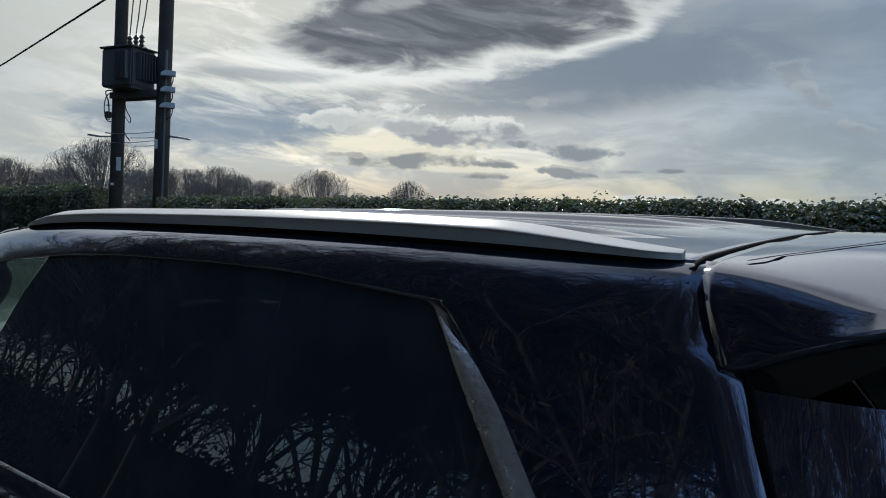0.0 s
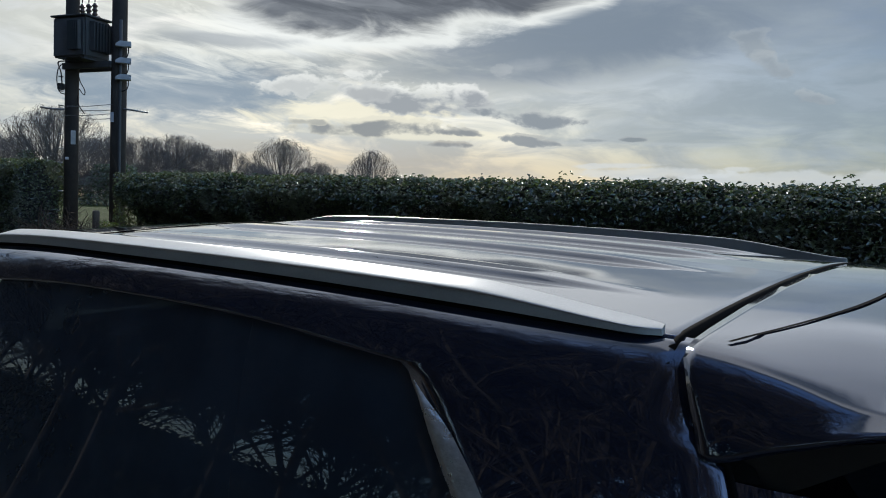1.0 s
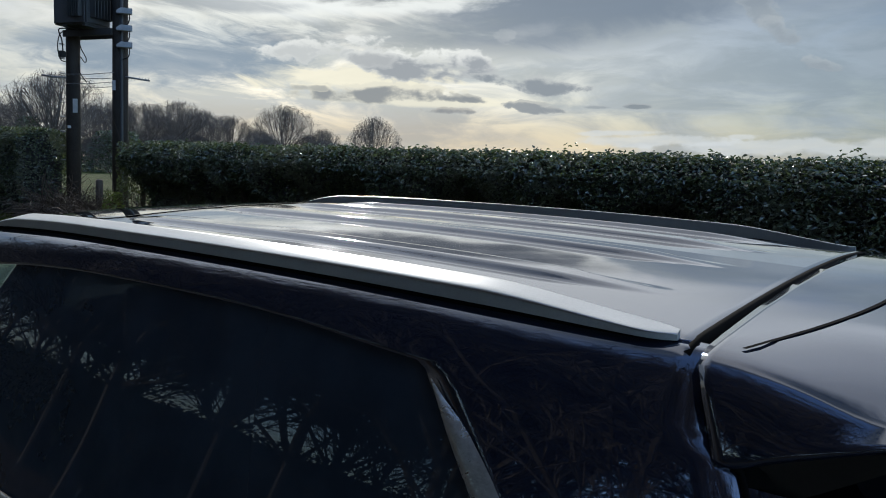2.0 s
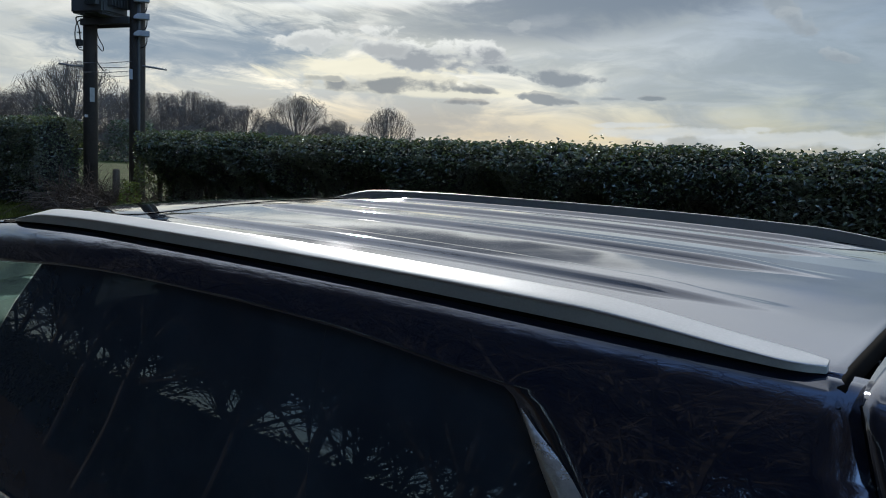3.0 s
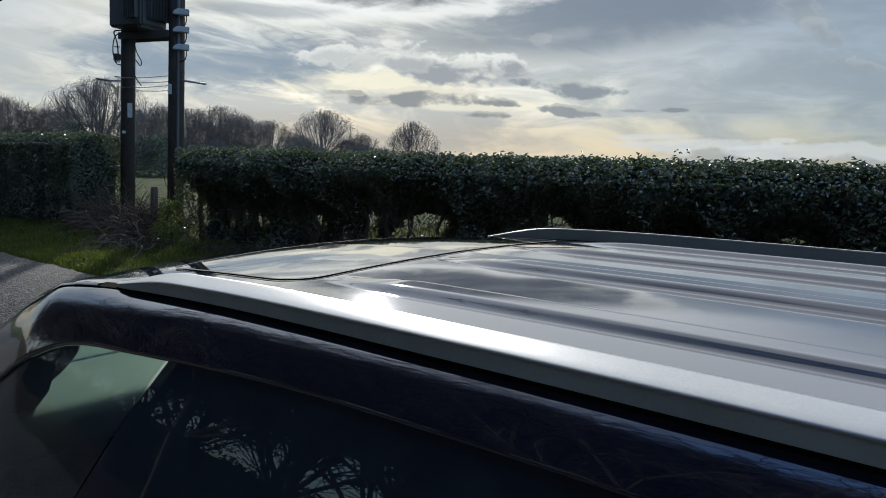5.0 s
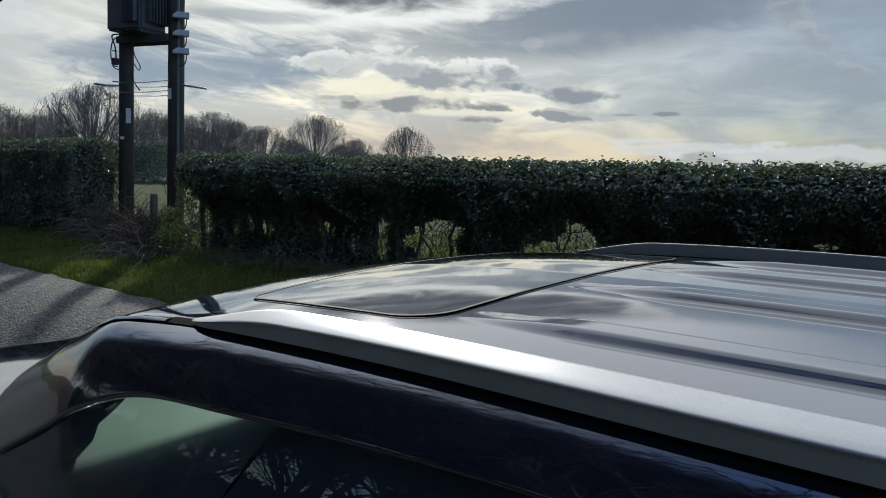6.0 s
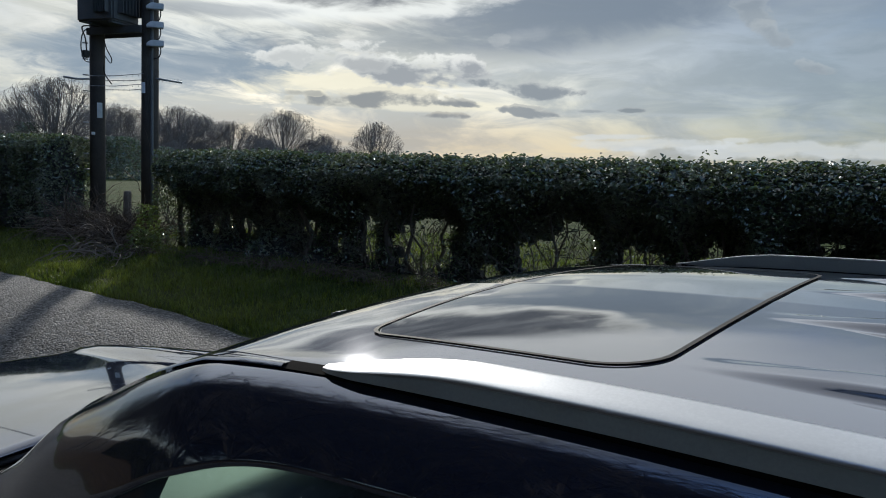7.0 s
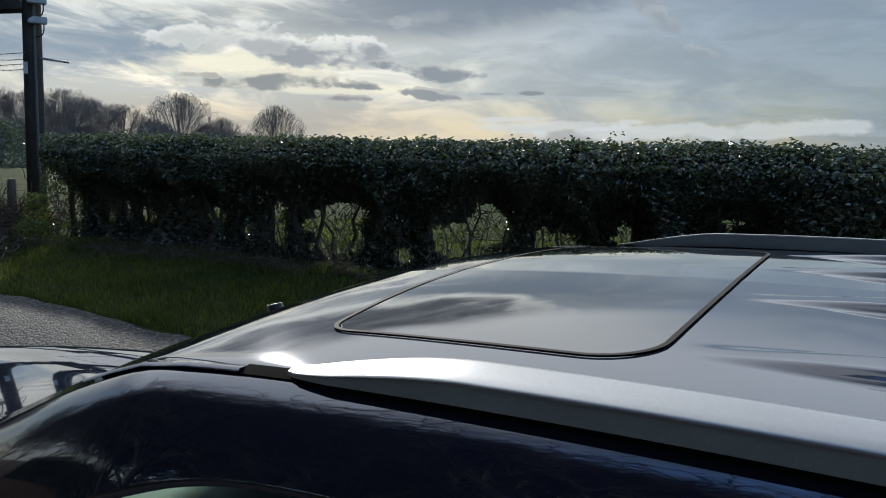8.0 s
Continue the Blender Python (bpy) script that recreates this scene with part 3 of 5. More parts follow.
def lean(x_top, x_belt, bow=0.0):
    return lambda d: x_top + (x_belt - x_top) * (d - D_EDGE) / (D_BELT - D_EDGE) + bow * math.sin(math.pi * (d - D_EDGE) / (D_BELT - D_EDGE))


b_front, b_rear = lean(-1.335, -1.655), lean(-1.15, -1.20)
c_front, c_rear = lean(-0.42, -0.33), lean(-0.40, -0.31)
chrome_line = lean(-0.074, 0.286, 0.018)
hatch_line = lambda d: 0.300 + 0.42 * max(0.0, min(d, 0.13) - 0.03) + 0.024 * smoothstep(0.125, 0.14, d) + 0.35 * max(0.0, d - 0.13)

for s in (-1, 1):
    part("b_pillar", thick(patch(b_front, b_rear, D_EDGE - 0.005, D_BELT, s, -0.040, 4), 0.03), MATTE, car, "black door pillar behind the glass")
    part("c_pillar", thick(patch(c_front, lambda d: c_rear(d) + 0.06, D_EDGE - 0.005, D_BELT, s, -0.040, 3), 0.03), MATTE, car, "black rear door pillar behind the glass")
    rows = []
    for i in range(41):
        row = []
        for k in range(13):
            xb = -2.94 + 1.45 * i / 40
            d = D_EDGE - 0.012 + (belt(xb) - D_EDGE + 0.012) * k / 12
            row.append(tuple(side(-2.94 + (b_front(d) + 2.94) * i / 40, d, s, -0.009)))
        rows.append(row)
    part("front_window", grid(rows if s < 0 else rows[::-1]), CLEAR, car, "green tinted front side window")
    part("rear_window", patch(lambda d: b_front(d) + 0.004, lambda d: c_rear(d) - 0.003, D_EDGE - 0.012, D_BELT, s, -0.009, 5, 4), TINT, car, "dark privacy glass in the rear door")
    part("quarter_window", patch(lambda d: c_rear(d) - 0.0026, lambda d: chrome_line(d) + 0.008, D_EDGE - 0.012, D_BELT, s, -0.009, 4, 4), TINT, car, "dark privacy quarter glass")
    rows = []
    for j in range(25):
        d = 0.130 + (D_BELT - 0.130) * j / 24
        x = chrome_line(d) + 0.004
        w = 0.018 + 0.026 * smoothstep(0.10, 0.24, d)
        tip = 0.02 + 0.98 * smoothstep(0.120, 0.18, d)
        a, b, c = side(x - w * 0.15 * tip, d, s, 0.001), side(x + w * 0.35 * tip, d, s, 0.010 * tip), side(x + w * tip, d, s, 0.001)
        rows.append([tuple(p) for p in (a, a.lerp(b, 0.6) + Vector((0, s * 0.002 * tip, 0)), b, b.lerp(c, 0.5) + Vector((0, s * 0.001 * tip, 0)), c)])
    part("chrome_strip", grid([r if s > 0 else r[::-1] for r in rows]), CHROME, car, "scuffed chrome window strip")
    rows = [[tuple(side(-2.9 + 3.28 * i / 60, along(TOP, -2.9 + 3.28 * i / 60) - BELT_Z + dd, s, oo)) for dd, oo in ((-0.012, 0.0), (-0.008, 0.006), (0.004, 0.007), (0.010, 0.001))] for i in range(61)]
    part("belt_strip", grid([r if s < 0 else r[::-1] for r in rows]), CHROME, car, "chrome strip along the window sill")


# the drop at which the glass begins: deeper over the front door and down the windscreen pillar
FRAME = [(-3.02, 0.150), (-2.55, 0.185), (-2.10, 0.198), (-1.95, 0.190), (-1.84, 0.168), (-1.72, 0.137), (-1.62, 0.123), (-1.45, 0.116), (-1.1, 0.102), (-0.9, D_EDGE), (-0.4, D_EDGE), (-0.06, 0.112), (0.4, 0.112)]


def side_panel(s):
    """The painted outer skin: windscreen pillar, edge of the roof above the windows, and rear pillar, in one piece."""
    bm = bmesh.new()
    d_top = along(D_OF_V, 0.606)
    ds = [D_EDGE] * 15 + [0.112 + 0.05 * k / 6 for k in range(1, 7)] + [D_EDGE + 0.064 + (D_BELT - D_EDGE - 0.064) * k / 5 for k in range(1, 6)]
    n1, n2 = 110, 7
    vs = {}
    for j, d in enumerate(ds):
        c, h = chrome_line(d), hatch_line(d)
        for i in range(n1 + n2 + 1):
            if j > 14 and i < n1:
                continue
            x = -3.02 + (c + 3.02) * i / n1 if i <= n1 else c + (h - c) * (i - n1) / n2
            deep = d if j > 14 else d_top + (along(FRAME, x) - d_top) * j / 14
            p = side(x, deep, s, 0.0)
            vs[j, i] = bm.verts.new(p)
    for (j, i), v in vs.items():
        q = [(j, i), (j, i + 1), (j + 1, i + 1), (j + 1, i)]
        if all(k in vs for k in q):
            bm.faces.new([vs[k] for k in (q if s > 0 else q[::-1])])
    return thick(bm, 0.006)


for s in (-1, 1):
    part("side_panel", side_panel(s), PAINT, car, "dark navy pillar and roof edge panel")
    rows = []
    for j in range(20):
        d = 0.045 + (D_BELT - 0.045) * j / 19
        rows.append([tuple(side(hatch_line(d) + dx, d, s, -0.012)) for dx in (-0.008, 0.02)])
    skin = []
    for j in range(9):
        d = 0.15 + (D_BELT - 0.15) * j / 8
        h = hatch_line(d) + 0.004
        skin.append([tuple(side(h + 0.25 * k / 8, d, s, -0.002 - 0.17 * (k / 8) ** 1.8)) for k in range(9)])
    part("tailgate_side", grid([r if s > 0 else r[::-1] for r in skin]), PAINT, car, "dark navy side of the tailgate")
    rows += [[tuple(side(hatch_line(D_BELT) + dx, D_BELT + 0.01, s, -0.012)) for dx in (-0.012, 0.05)]]
    lip = []
    for j in range(16):
        d = 0.050 + 0.10 * j / 15
        lip.append([tuple(side(hatch_line(d) + dx, d, s, -0.005 - 0.012 * (dx > 0.02))) for dx in (-0.004, 0.012, 0.026)])
    part("pillar_edge_seal", tube([side(hatch_line(d) + 0.001, d, s, -0.002) for d in [0.046 + (D_BELT - 0.046) * j / 40 for j in range(41)]], 0.0042, 6), MATTE, car, "thin black edge seal")
    part("spoiler_gap", grid([r if s > 0 else r[::-1] for r in lip]), MATTE, car, "black gap in front of the spoiler")
    part("tailgate_gap", grid(rows), MATTE, car, "black gap between rear pillar and tailgate")


def windscreen():
    rows = []
    for j in range(17):
        t = j / 16
        row = []
        for k in range(33):
            q = -1 + 2 * k / 32
            bow = 1 - q * q
            xs_ = -1.96 - 0.96 * t
            v = q * 0.60 * half(xs_)
            row.append((xs_ - (0.085 + 0.10 * t) * bow, v, along(TOP, xs_) - 0.037 + (0.0 - 0.0 * t) * bow - 0.012 * (1 - t)))
        rows.append(row)
    return grid([r[::-1] for r in rows])


part("windscreen", windscreen(), SCREEN, car, "clear green tinted windscreen")


def bonnet():
    rows = []
    for j in range(25):
        t = j / 24
        row = []
        for k in range(41):
            q = -1 + 2 * k / 40
            v = q * (0.84 - 0.10 * t * t)
            x = -2.90 - 0.14 * (1 - q * q) - 1.42 * t - 0.10 * t * (1 - q * q)
            crown = 0.012 * (1 - q * q) + 0.045 * math.exp(-((abs(q) - 0.76) / 0.13) ** 2) * (1 - 0.5 * t)
            z = 1.205 + crown - 0.035 * t - 0.07 * t * t - 0.10 * smoothstep(0.85, 1.05, t) - 0.05 * smoothstep(0.86, 1.0, abs(q))
            row.append((x, v, z))
        rows.append(row)
    return thick(grid([r[::-1] for r in rows]), 0.004)


part("bonnet", bonnet(), PAINT, car, "dark navy bonnet with two raised creases")
part("scuttle", box(-3.08, -2.86, -0.74, 0.74, 1.10, 1.165, 0.01), BLACK, car, "black scuttle panel under the windscreen")
for v0 in (-0.55, 0.05):
    w = part("wiper", tube([(-3.03, v0, 1.19), (-3.02, v0 + 0.3, 1.20), (-2.96, v0 + 0.6, 1.215)], [0.008, 0.007, 0.004], 6), BLACK, car, "black windscreen wiper")


def lower_body():
    LOW = [(0.885, 1.19), (0.915, 1.16), (0.945, 1.05), (0.955, 0.9), (0.965, 0.72), (0.955, 0.5), (0.93, 0.32), (0.86, 0.24)]
    rows = []
    for i in range(60):
        x = -4.42 + 5.18 * i / 59
        w = 1 - 0.16 * smoothstep(-3.5, -4.45, x) ** 2 - 0.08 * smoothstep(0.2, 0.8, x)
        drop = 0.05 * smoothstep(-2.5, -3.1, x) + 0.24 * smoothstep(-3.2, -4.45, x)
        row = [(x, -v * w, z - drop * (z / 1.19)) for v, z in LOW]
        row += [(x, v * w, z - drop * (z / 1.19)) for v, z in LOW[::-1]]
        rows.append(row)
    bm = grid(rows)
    bm.verts.ensure_lookup_table()
    n = len(rows[0])
    bm.faces.new([bm.verts[k] for k in range(n)])
    bm.faces.new([bm.verts[len(bm.verts) - n + k] for k in range(n)][::-1])
    return bm


part("lower_body", lower_body(), PAINT, car, "dark navy doors, wings and bumpers")


def spoiler():
    """The roof spoiler on top of the tailgate, with deep closed sides."""
    ZT = [(0.30, 1.7125), (0.45, 1.7085), (0.60, 1.694), (0.72, 1.672), (0.76, 1.655)]
    ZL = [(0.30, 1.566), (0.33, 1.568), (0.388, 1.585), (0.441, 1.600), (0.50, 1.619), (0.585, 1.636), (0.70, 1.645), (0.76, 1.643)]
    rows = []
    for i in range(31):
        x = 0.306 + 0.444 * i / 30
        k = 1 - 0.06 * smoothstep(0.45, 0.76, x)
        zt, zl = along(ZT, x), min(along(ZL, x), along(ZT, x) - 0.010)
        ridge = zt - 0.029 - 0.02 * smoothstep(0.3, 0.5, x)
        halfsec = [(0.0, zt), (0.2, zt - 0.003), (0.4, zt - 0.011), (0.55, zt - 0.021), (0.606, ridge + 0.003), (0.630, ridge - 0.002), (0.651, ridge - 0.011), (0.666, ridge - 0.38 * (ridge - zl)), (0.677, ridge - 0.72 * (ridge - zl)), (0.685, zl + 0.010), (0.686, zl + 0.003), (0.676, zl), (0.55, zl - 0.002), (0.25, zl)]
        bow = 0.045 * smoothstep(0.45, 0.75, x)
        rake = 0.30 * smoothstep(0.50, 0.306, x)
        pts = [(x + bow * (1 - (v / 0.7) ** 2) + rake * max(0.0, ridge - z), v * k, z) for v, z in halfsec]
        sec = [(a, -v, z) for a, v, z in pts] + [(a, v, z) for a, v, z in pts[:0:-1]]
        rows.append(sec)
    bm = grid(rows, closed=True)
    bm.verts.ensure_lookup_table()
    n = len(rows[0])
    bm.faces.new([bm.verts[k] for k in range(n)][::-1])
    bm.faces.new([bm.verts[len(bm.verts) - n + k] for k in range(n)])
    bmesh.ops.recalc_face_normals(bm, faces=bm.faces[:])
    ends = [e for e in bm.edges if len(e.link_faces) == 2 and abs(e.link_faces[0].normal.dot(e.link_faces[1].normal)) < 0.5]
    bmesh.ops.bevel(bm, geom=ends, offset=0.0015, segments=2, affect="EDGES")
    return bm


tail = part("spoiler", spoiler(), PAINT, car, "dark navy tailgate roof spoiler")
rows = []
for k in range(61):
    q = -1 + 2 * k / 60
    v = q * 0.60
    x = 0.345 + 0.105 * (1 - abs(q) ** 2.6)
    z = along([(0.30, 1.7125), (0.45, 1.7085), (0.60, 1.694)], x) - along([(0, 0), (0.2, 0.003), (0.4, 0.011), (0.55, 0.021), (0.615, 0.028)], abs(v))
    rows.append([(x - 0.003, v, z + 0.0012), (x + 0.003, v, z + 0.0012)])
part("panel_gap", grid(rows), MATTE, tail, "curved black panel gap")
for s in (-1, 1):
    bm = bmesh.new()
    outline = [(0.352, 1.574), (0.56, 1.630), (0.50, 1.594), (0.44, 1.556), (0.385, 1.526)]
    a = [bm.verts.new((x, s * (0.66 + 0.05 * (1.60 - z)), z)) for x, z in outline]
    b = [bm.verts.new((x, s * (0.62 + 0.05 * (1.60 - z)), z)) for x, z in outline]
    bm.faces.new(a), bm.faces.new(b[::-1])
    for k in range(5):
        bm.faces.new((a[k], b[k], b[(k + 1) % 5], a[(k + 1) % 5]))
    bmesh.ops.recalc_face_normals(bm, faces=bm.faces[:])
    part("side_wing", bm, BLACK, tail, "gloss black wing beside the rear screen", smooth=False)
rows = []
for j in range(13):
    t = j / 12
    rows.append([(0.43 + 0.33 * t + 0.05 * (1 - q * q), q * (0.55 + 0.10 * t), 1.58 - 0.42 * t) for q in [-1 + k / 10 for k in range(21)]])
part("tailgate_glass", grid(rows), ROOFGLASS, car, "dark rear screen")
rows = []
for j in range(9):
    t = j / 8
    rows.append([(0.75 + 0.03 * t * (1 - t) + 0.05 * (1 - q * q), q * (0.77 + 0.05 * t), 1.165 - 0.75 * t) for q in [-1 + k / 10 for k in range(21)]])
part("tailgate", thick(grid(rows), 0.01), PAINT, car, "dark navy tailgate")

# cabin
part("cabin_floor", box(-2.9, 0.7, -0.8, 0.8, 0.45, 0.5, 0.01), CABIN, car)
part("headlining", box(-1.9, 0.2, -0.58, 0.58, 1.665, 1.675, 0.003), CABIN, car, "dark headlining")


def dashboard():
    SIDE = [(-2.70, 1.262), (-2.60, 1.300), (-2.48, 1.330), (-2.36, 1.347), (-2.22, 1.354), (-2.12, 1.354), (-2.085, 1.348), (-2.070, 1.334), (-2.073, 1.312), (-2.085, 1.282)]
    rows = []
    for j, (x, z) in enumerate(SIDE):
        row = []
        for k in range(45):
            q = -1 + 2 * k / 44
            row.append((x - 0.10 * (1 - q * q) * smoothstep(3, 0, j), q * (0.70 + 0.06 * smoothstep(0, 5, j)), z))
        rows.append(row)
    return thick(grid(rows), 0.02)


dash = part("dashboard", dashboard(), DASH, car, "grey dashboard lit through the windscreen")
part("dash_trim", tube([(-2.150 - 0.012 * math.cos(v * 3), v, 1.240 + 0.012 * math.cos(v * 3)) for v in [-0.74 + 0.05 * k for k in range(22)]], 0.013, 8, flat=0.8), SILVERTRIM, dash, "pale silver trim bar along the dashboard")
part("dash_face", thick(grid([[(-2.070 + 1.6 * dx - 0.5 * (1.318 - z - 0.122), v, z + 0.122) for v in (-0.77, -0.4, 0.0, 0.4, 0.77)] for dx, z in ((-0.012, 1.196), (0.0, 1.18), (0.014, 1.14), (0.012, 1.08), (-0.03, 1.0), (-0.06, 0.9), (-0.10, 0.70))]), 0.01), CABIN, dash, "dark lower dashboard")
part("dash_seam", tube([(-2.096, -0.74 + 0.06 * k, 1.3535) for k in range(15)], 0.003, 5), BLACK, dash, "thin black seam along the dashboard's edge")
hood = []
for j in range(9):
    a = math.pi * j / 8
    hood.append([(-2.34 + 0.30 * k / 8 + 0.03 * math.sin(a) * (k / 8), 0.36 - 0.245 * math.cos(a) * (1 - 0.25 * (1 - k / 8)), 1.345 + 0.062 * math.sin(a) ** 0.6 * smoothstep(-0.1, 0.5, k / 8)) for k in range(9)])
part("instrument_hood", thick(grid(hood), 0.012), CABIN, dash, "dark hood over the instruments")
for k in range(4):
    v = -0.70 + 0.035 * k
    part("vent_slat", box(-2.34, -2.28, v, v + 0.012, 1.351, 1.357, 0.002), BLACK, dash, "black demister vent slat")
handle = [(-1.93, -0.585, 1.600), (-1.96, -0.555, 1.562), (-2.02, -0.540, 1.520), (-2.10, -0.545, 1.465), (-2.17, -0.560, 1.425), (-2.22, -0.60, 1.425), (-2.24, -0.64, 1.45)]
part("grab_handle", tube([[along([(k, p[c]) for k, p in enumerate(handle)], q / 4) for c in range(3)] for q in range(25)], 0.026, 10), CABIN, car, "dark grab handle on the windscreen pillar")
rows = []
for i in range(25):
    x = -2.95 + 1.80 * i / 24
    rows.append([(x, -(along(V_OF_D, 0.09) * half(x) - dv), along(TOP, x) - dd) for dv, dd in ((0.012, 0.100), (0.016, 0.110 + 0.12 * smoothstep(-1.9, -2.1, x)), (0.05, 0.118 + 0.14 * smoothstep(-1.9, -2.1, x)), (0.10, 0.105 + 0.15 * smoothstep(-1.9, -2.1, x)), (0.13, 0.06))])
part("pillar_trim", thick(grid(rows), 0.01), CABIN, car, "dark inner trim of the windscreen pillar")
st = part("steering_wheel", bmesh.new(), BLACK, car, "black steering wheel")
bm = bmesh.new()
ring = [Vector((-2.02 + 0.07 * math.sin(a), 0.40 + 0.18 * math.cos(a), 1.16 + 0.17 * math.sin(a))) for a in [2 * math.pi * k / 28 for k in range(29)]]
tube(ring, 0.016, 8, bm, caps=False)
tube([(-2.02, 0.23, 1.16), (-2.10, 0.40, 1.15), (-2.02, 0.57, 1.16)], 0.02, 8, bm)
st.data = finish(bm, "steering_wheel", BLACK)


def seat(x, v, width):
    bm = bmesh.new()
    def pad(points, w, r):
        rows = []
        for x_, z_, t_ in points:
            rows.append([(x_ + t_ * math.cos(a) * 0.9, v + w * math.sin(a) * (abs(math.sin(a)) ** -0.35 if abs(math.sin(a)) > 0.05 else 1), z_) for a in [2 * math.pi * k / 20 for k in range(20)]])
        vs = [[bm.verts.new(p) for p in row] for row in rows]
        for a_, b_ in zip(vs, vs[1:]):
            for k in range(20):
                bm.faces.new((a_[k], a_[(k + 1) % 20], b_[(k + 1) % 20], b_[k]))
        bm.faces.new(vs[0][::-1]), bm.faces.new(vs[-1])
    pad([(x + 0.02, 0.62, 0.05), (x + 0.08, 0.9, 0.09), (x + 0.16, 1.2, 0.07), (x + 0.20, 1.30, 0.04)], width, 0)
    pad([(x + 0.20, 1.34, 0.03), (x + 0.20, 1.38, 0.055), (x + 0.21, 1.48, 0.055), (x + 0.21, 1.52, 0.03)], width * 0.5, 0)
    tube([(x + 0.2, v - 0.05, 1.26), (x + 0.2, v - 0.05, 1.38)], 0.007, 6, bm)
    tube([(x + 0.2, v + 0.05, 1.26), (x + 0.2, v + 0.05, 1.38)], 0.007, 6, bm)
    b2 = box(x - 0.48, x + 0.06, v - width, v + width, 0.55, 0.72, 0.05)
    me = bpy.data.meshes.new("t")
    b2.to_mesh(me)
    b2.free()
    bm.from_mesh(me)
    return bm


for v in (-0.38, 0.38):
    part("front_seat", seat(-1.60, v, 0.24), CLOTH, car, "dark cloth front seat with headrest")
for v in (-0.42, 0.0, 0.42):
    part("rear_seat", seat(-0.55, v, 0.20), CLOTH, car, "dark cloth rear seat with headrest")
mir = part("rear_view_mirror", box(-2.12, -2.08, -0.13, 0.13, 1.50, 1.575, 0.018), BLACK, car, "black rear-view mirror")
part("mirror_stalk", tube([(-2.11, 0, 1.54), (-2.15, 0, 1.60), (-2.16, 0, 1.64)], 0.018, 8), BLACK, mir)
for x in (-3.50, -0.28):
    for s in (-1, 1):
        wh = part("wheel", bmesh.new(), TYRE, car, "black tyre on alloy wheel")
        bm = bmesh.new()
        prof = [(0.20, 0.10), (0.30, 0.115), (0.345, 0.10), (0.36, 0.06), (0.36, -0.06), (0.345, -0.10), (0.30, -0.115), (0.20, -0.10)]
        rings = [[bm.verts.new((x + r * math.cos(a), s * 0.82 + o, 0.36 + r * math.sin(a))) for r, o in prof] for a in [2 * math.pi * k / 32 for k in range(32)]]
        for i in range(32):
            for k in range(7):
                bm.faces.new((rings[i][k], rings[(i + 1) % 32][k], rings[(i + 1) % 32][k + 1], rings[i][k + 1]))
        wh.data = finish(bm, "wheel", TYRE)
        part("rim", tube([(x, s * 0.82 - 0.08, 0.36), (x, s * 0.82 + 0.08, 0.36)], 0.22, 24), STEEL, wh, "silver alloy rim")

# ---- the hedges ----
def leaf(verts, faces, p, n, size, rng, spin=None):
    """A small folded leaf of four triangles at p, facing about n."""
    n = Vector(n).normalized()
    a = n.orthogonal().normalized()
    b = n.cross(a)
    t = rng.uniform(0, 2 * math.pi) if spin is None else spin
    u, w = math.cos(t) * a + math.sin(t) * b, -math.sin(t) * a + math.cos(t) * b
    k = len(verts)
    fold = 0.18 * size
    verts += [p - u * size * 0.5, p - w * size * 0.30 + n * fold, p + u * size * 0.55, p + w * size * 0.30 + n * fold, p - n * 0.05 * size]
    faces += [(k, k + 1, k + 4), (k + 1, k + 2, k + 4), (k + 2, k + 3, k + 4), (k + 3, k, k + 4)]


def cloud_mesh(name, verts, faces, material, smooth=False):
    me = bpy.data.meshes.new(name)
    me.from_pydata([tuple(v) for v in verts], [], faces)
    me.materials.append(material)
    return me


def hedge_y(x):
    return 8.52 - 0.05 * (x + 6)


def hedge_top(x):
    return 2.13 + 0.010 * (-x - 3) + 0.22 * smoothstep(-12.8, -14.2, x) + 0.06 * noise.noise(Vector((x * 0.9, 1, 0))) + 0.04 * noise.noise(Vector((x * 3.1, 4, 0)))


# places (x, height, half width, half height) where one sees through under the hedge
GAPS = [(-6.90, 1.13, 0.36, 0.32), (-6.72, 1.32, 0.26, 0.16), (-5.30, 1.12, 0.34, 0.20), (-4.98, 1.32, 0.22, 0.22), (-7.70, 1.20, 0.12, 0.28), (-8.70, 1.22, 0.17, 0.12), (-9.9, 1.17, 0.16, 0.13), (-10.28, 1.26, 0.09, 0.12), (-10.65, 1.2, 0.10, 0.16), (-2.65, 1.45, 0.10, 0.05), (-6.0, 0.94, 0.14, 0.09), (-9.3, 1.35, 0.08, 0.12), (-11.3, 1.2, 0.12, 0.2), (-8.2, 1.1, 0.07, 0.14), (-4.3, 1.2, 0.2, 0.14), (-3.6, 1.3, 0.1, 0.12)]


def gap_at(x, z):
    """1 where the foot of the hedge is bare."""
    g = 0.0
    for gx, gz, gw, gh in GAPS:
        if abs(x - gx) < 2 * gw:
            r = math.hypot((x - gx) / gw, (z - gz) / gh) + 0.35 * noise.noise(Vector((x * 7, z * 7, 1)))
            g = max(g, smoothstep(1.2, 0.9, r))
    return g


def thin_at(x, z):
    """How far the hedge draws back to its bare legs round the gaps."""
    t = 0.0
    for gx, gz, gw, gh in GAPS:
        t = max(t, smoothstep(2.3, 1.1, math.hypot((x - gx) / (gw + 0.12), (z - gz) / (gh + 0.10))))
    return t


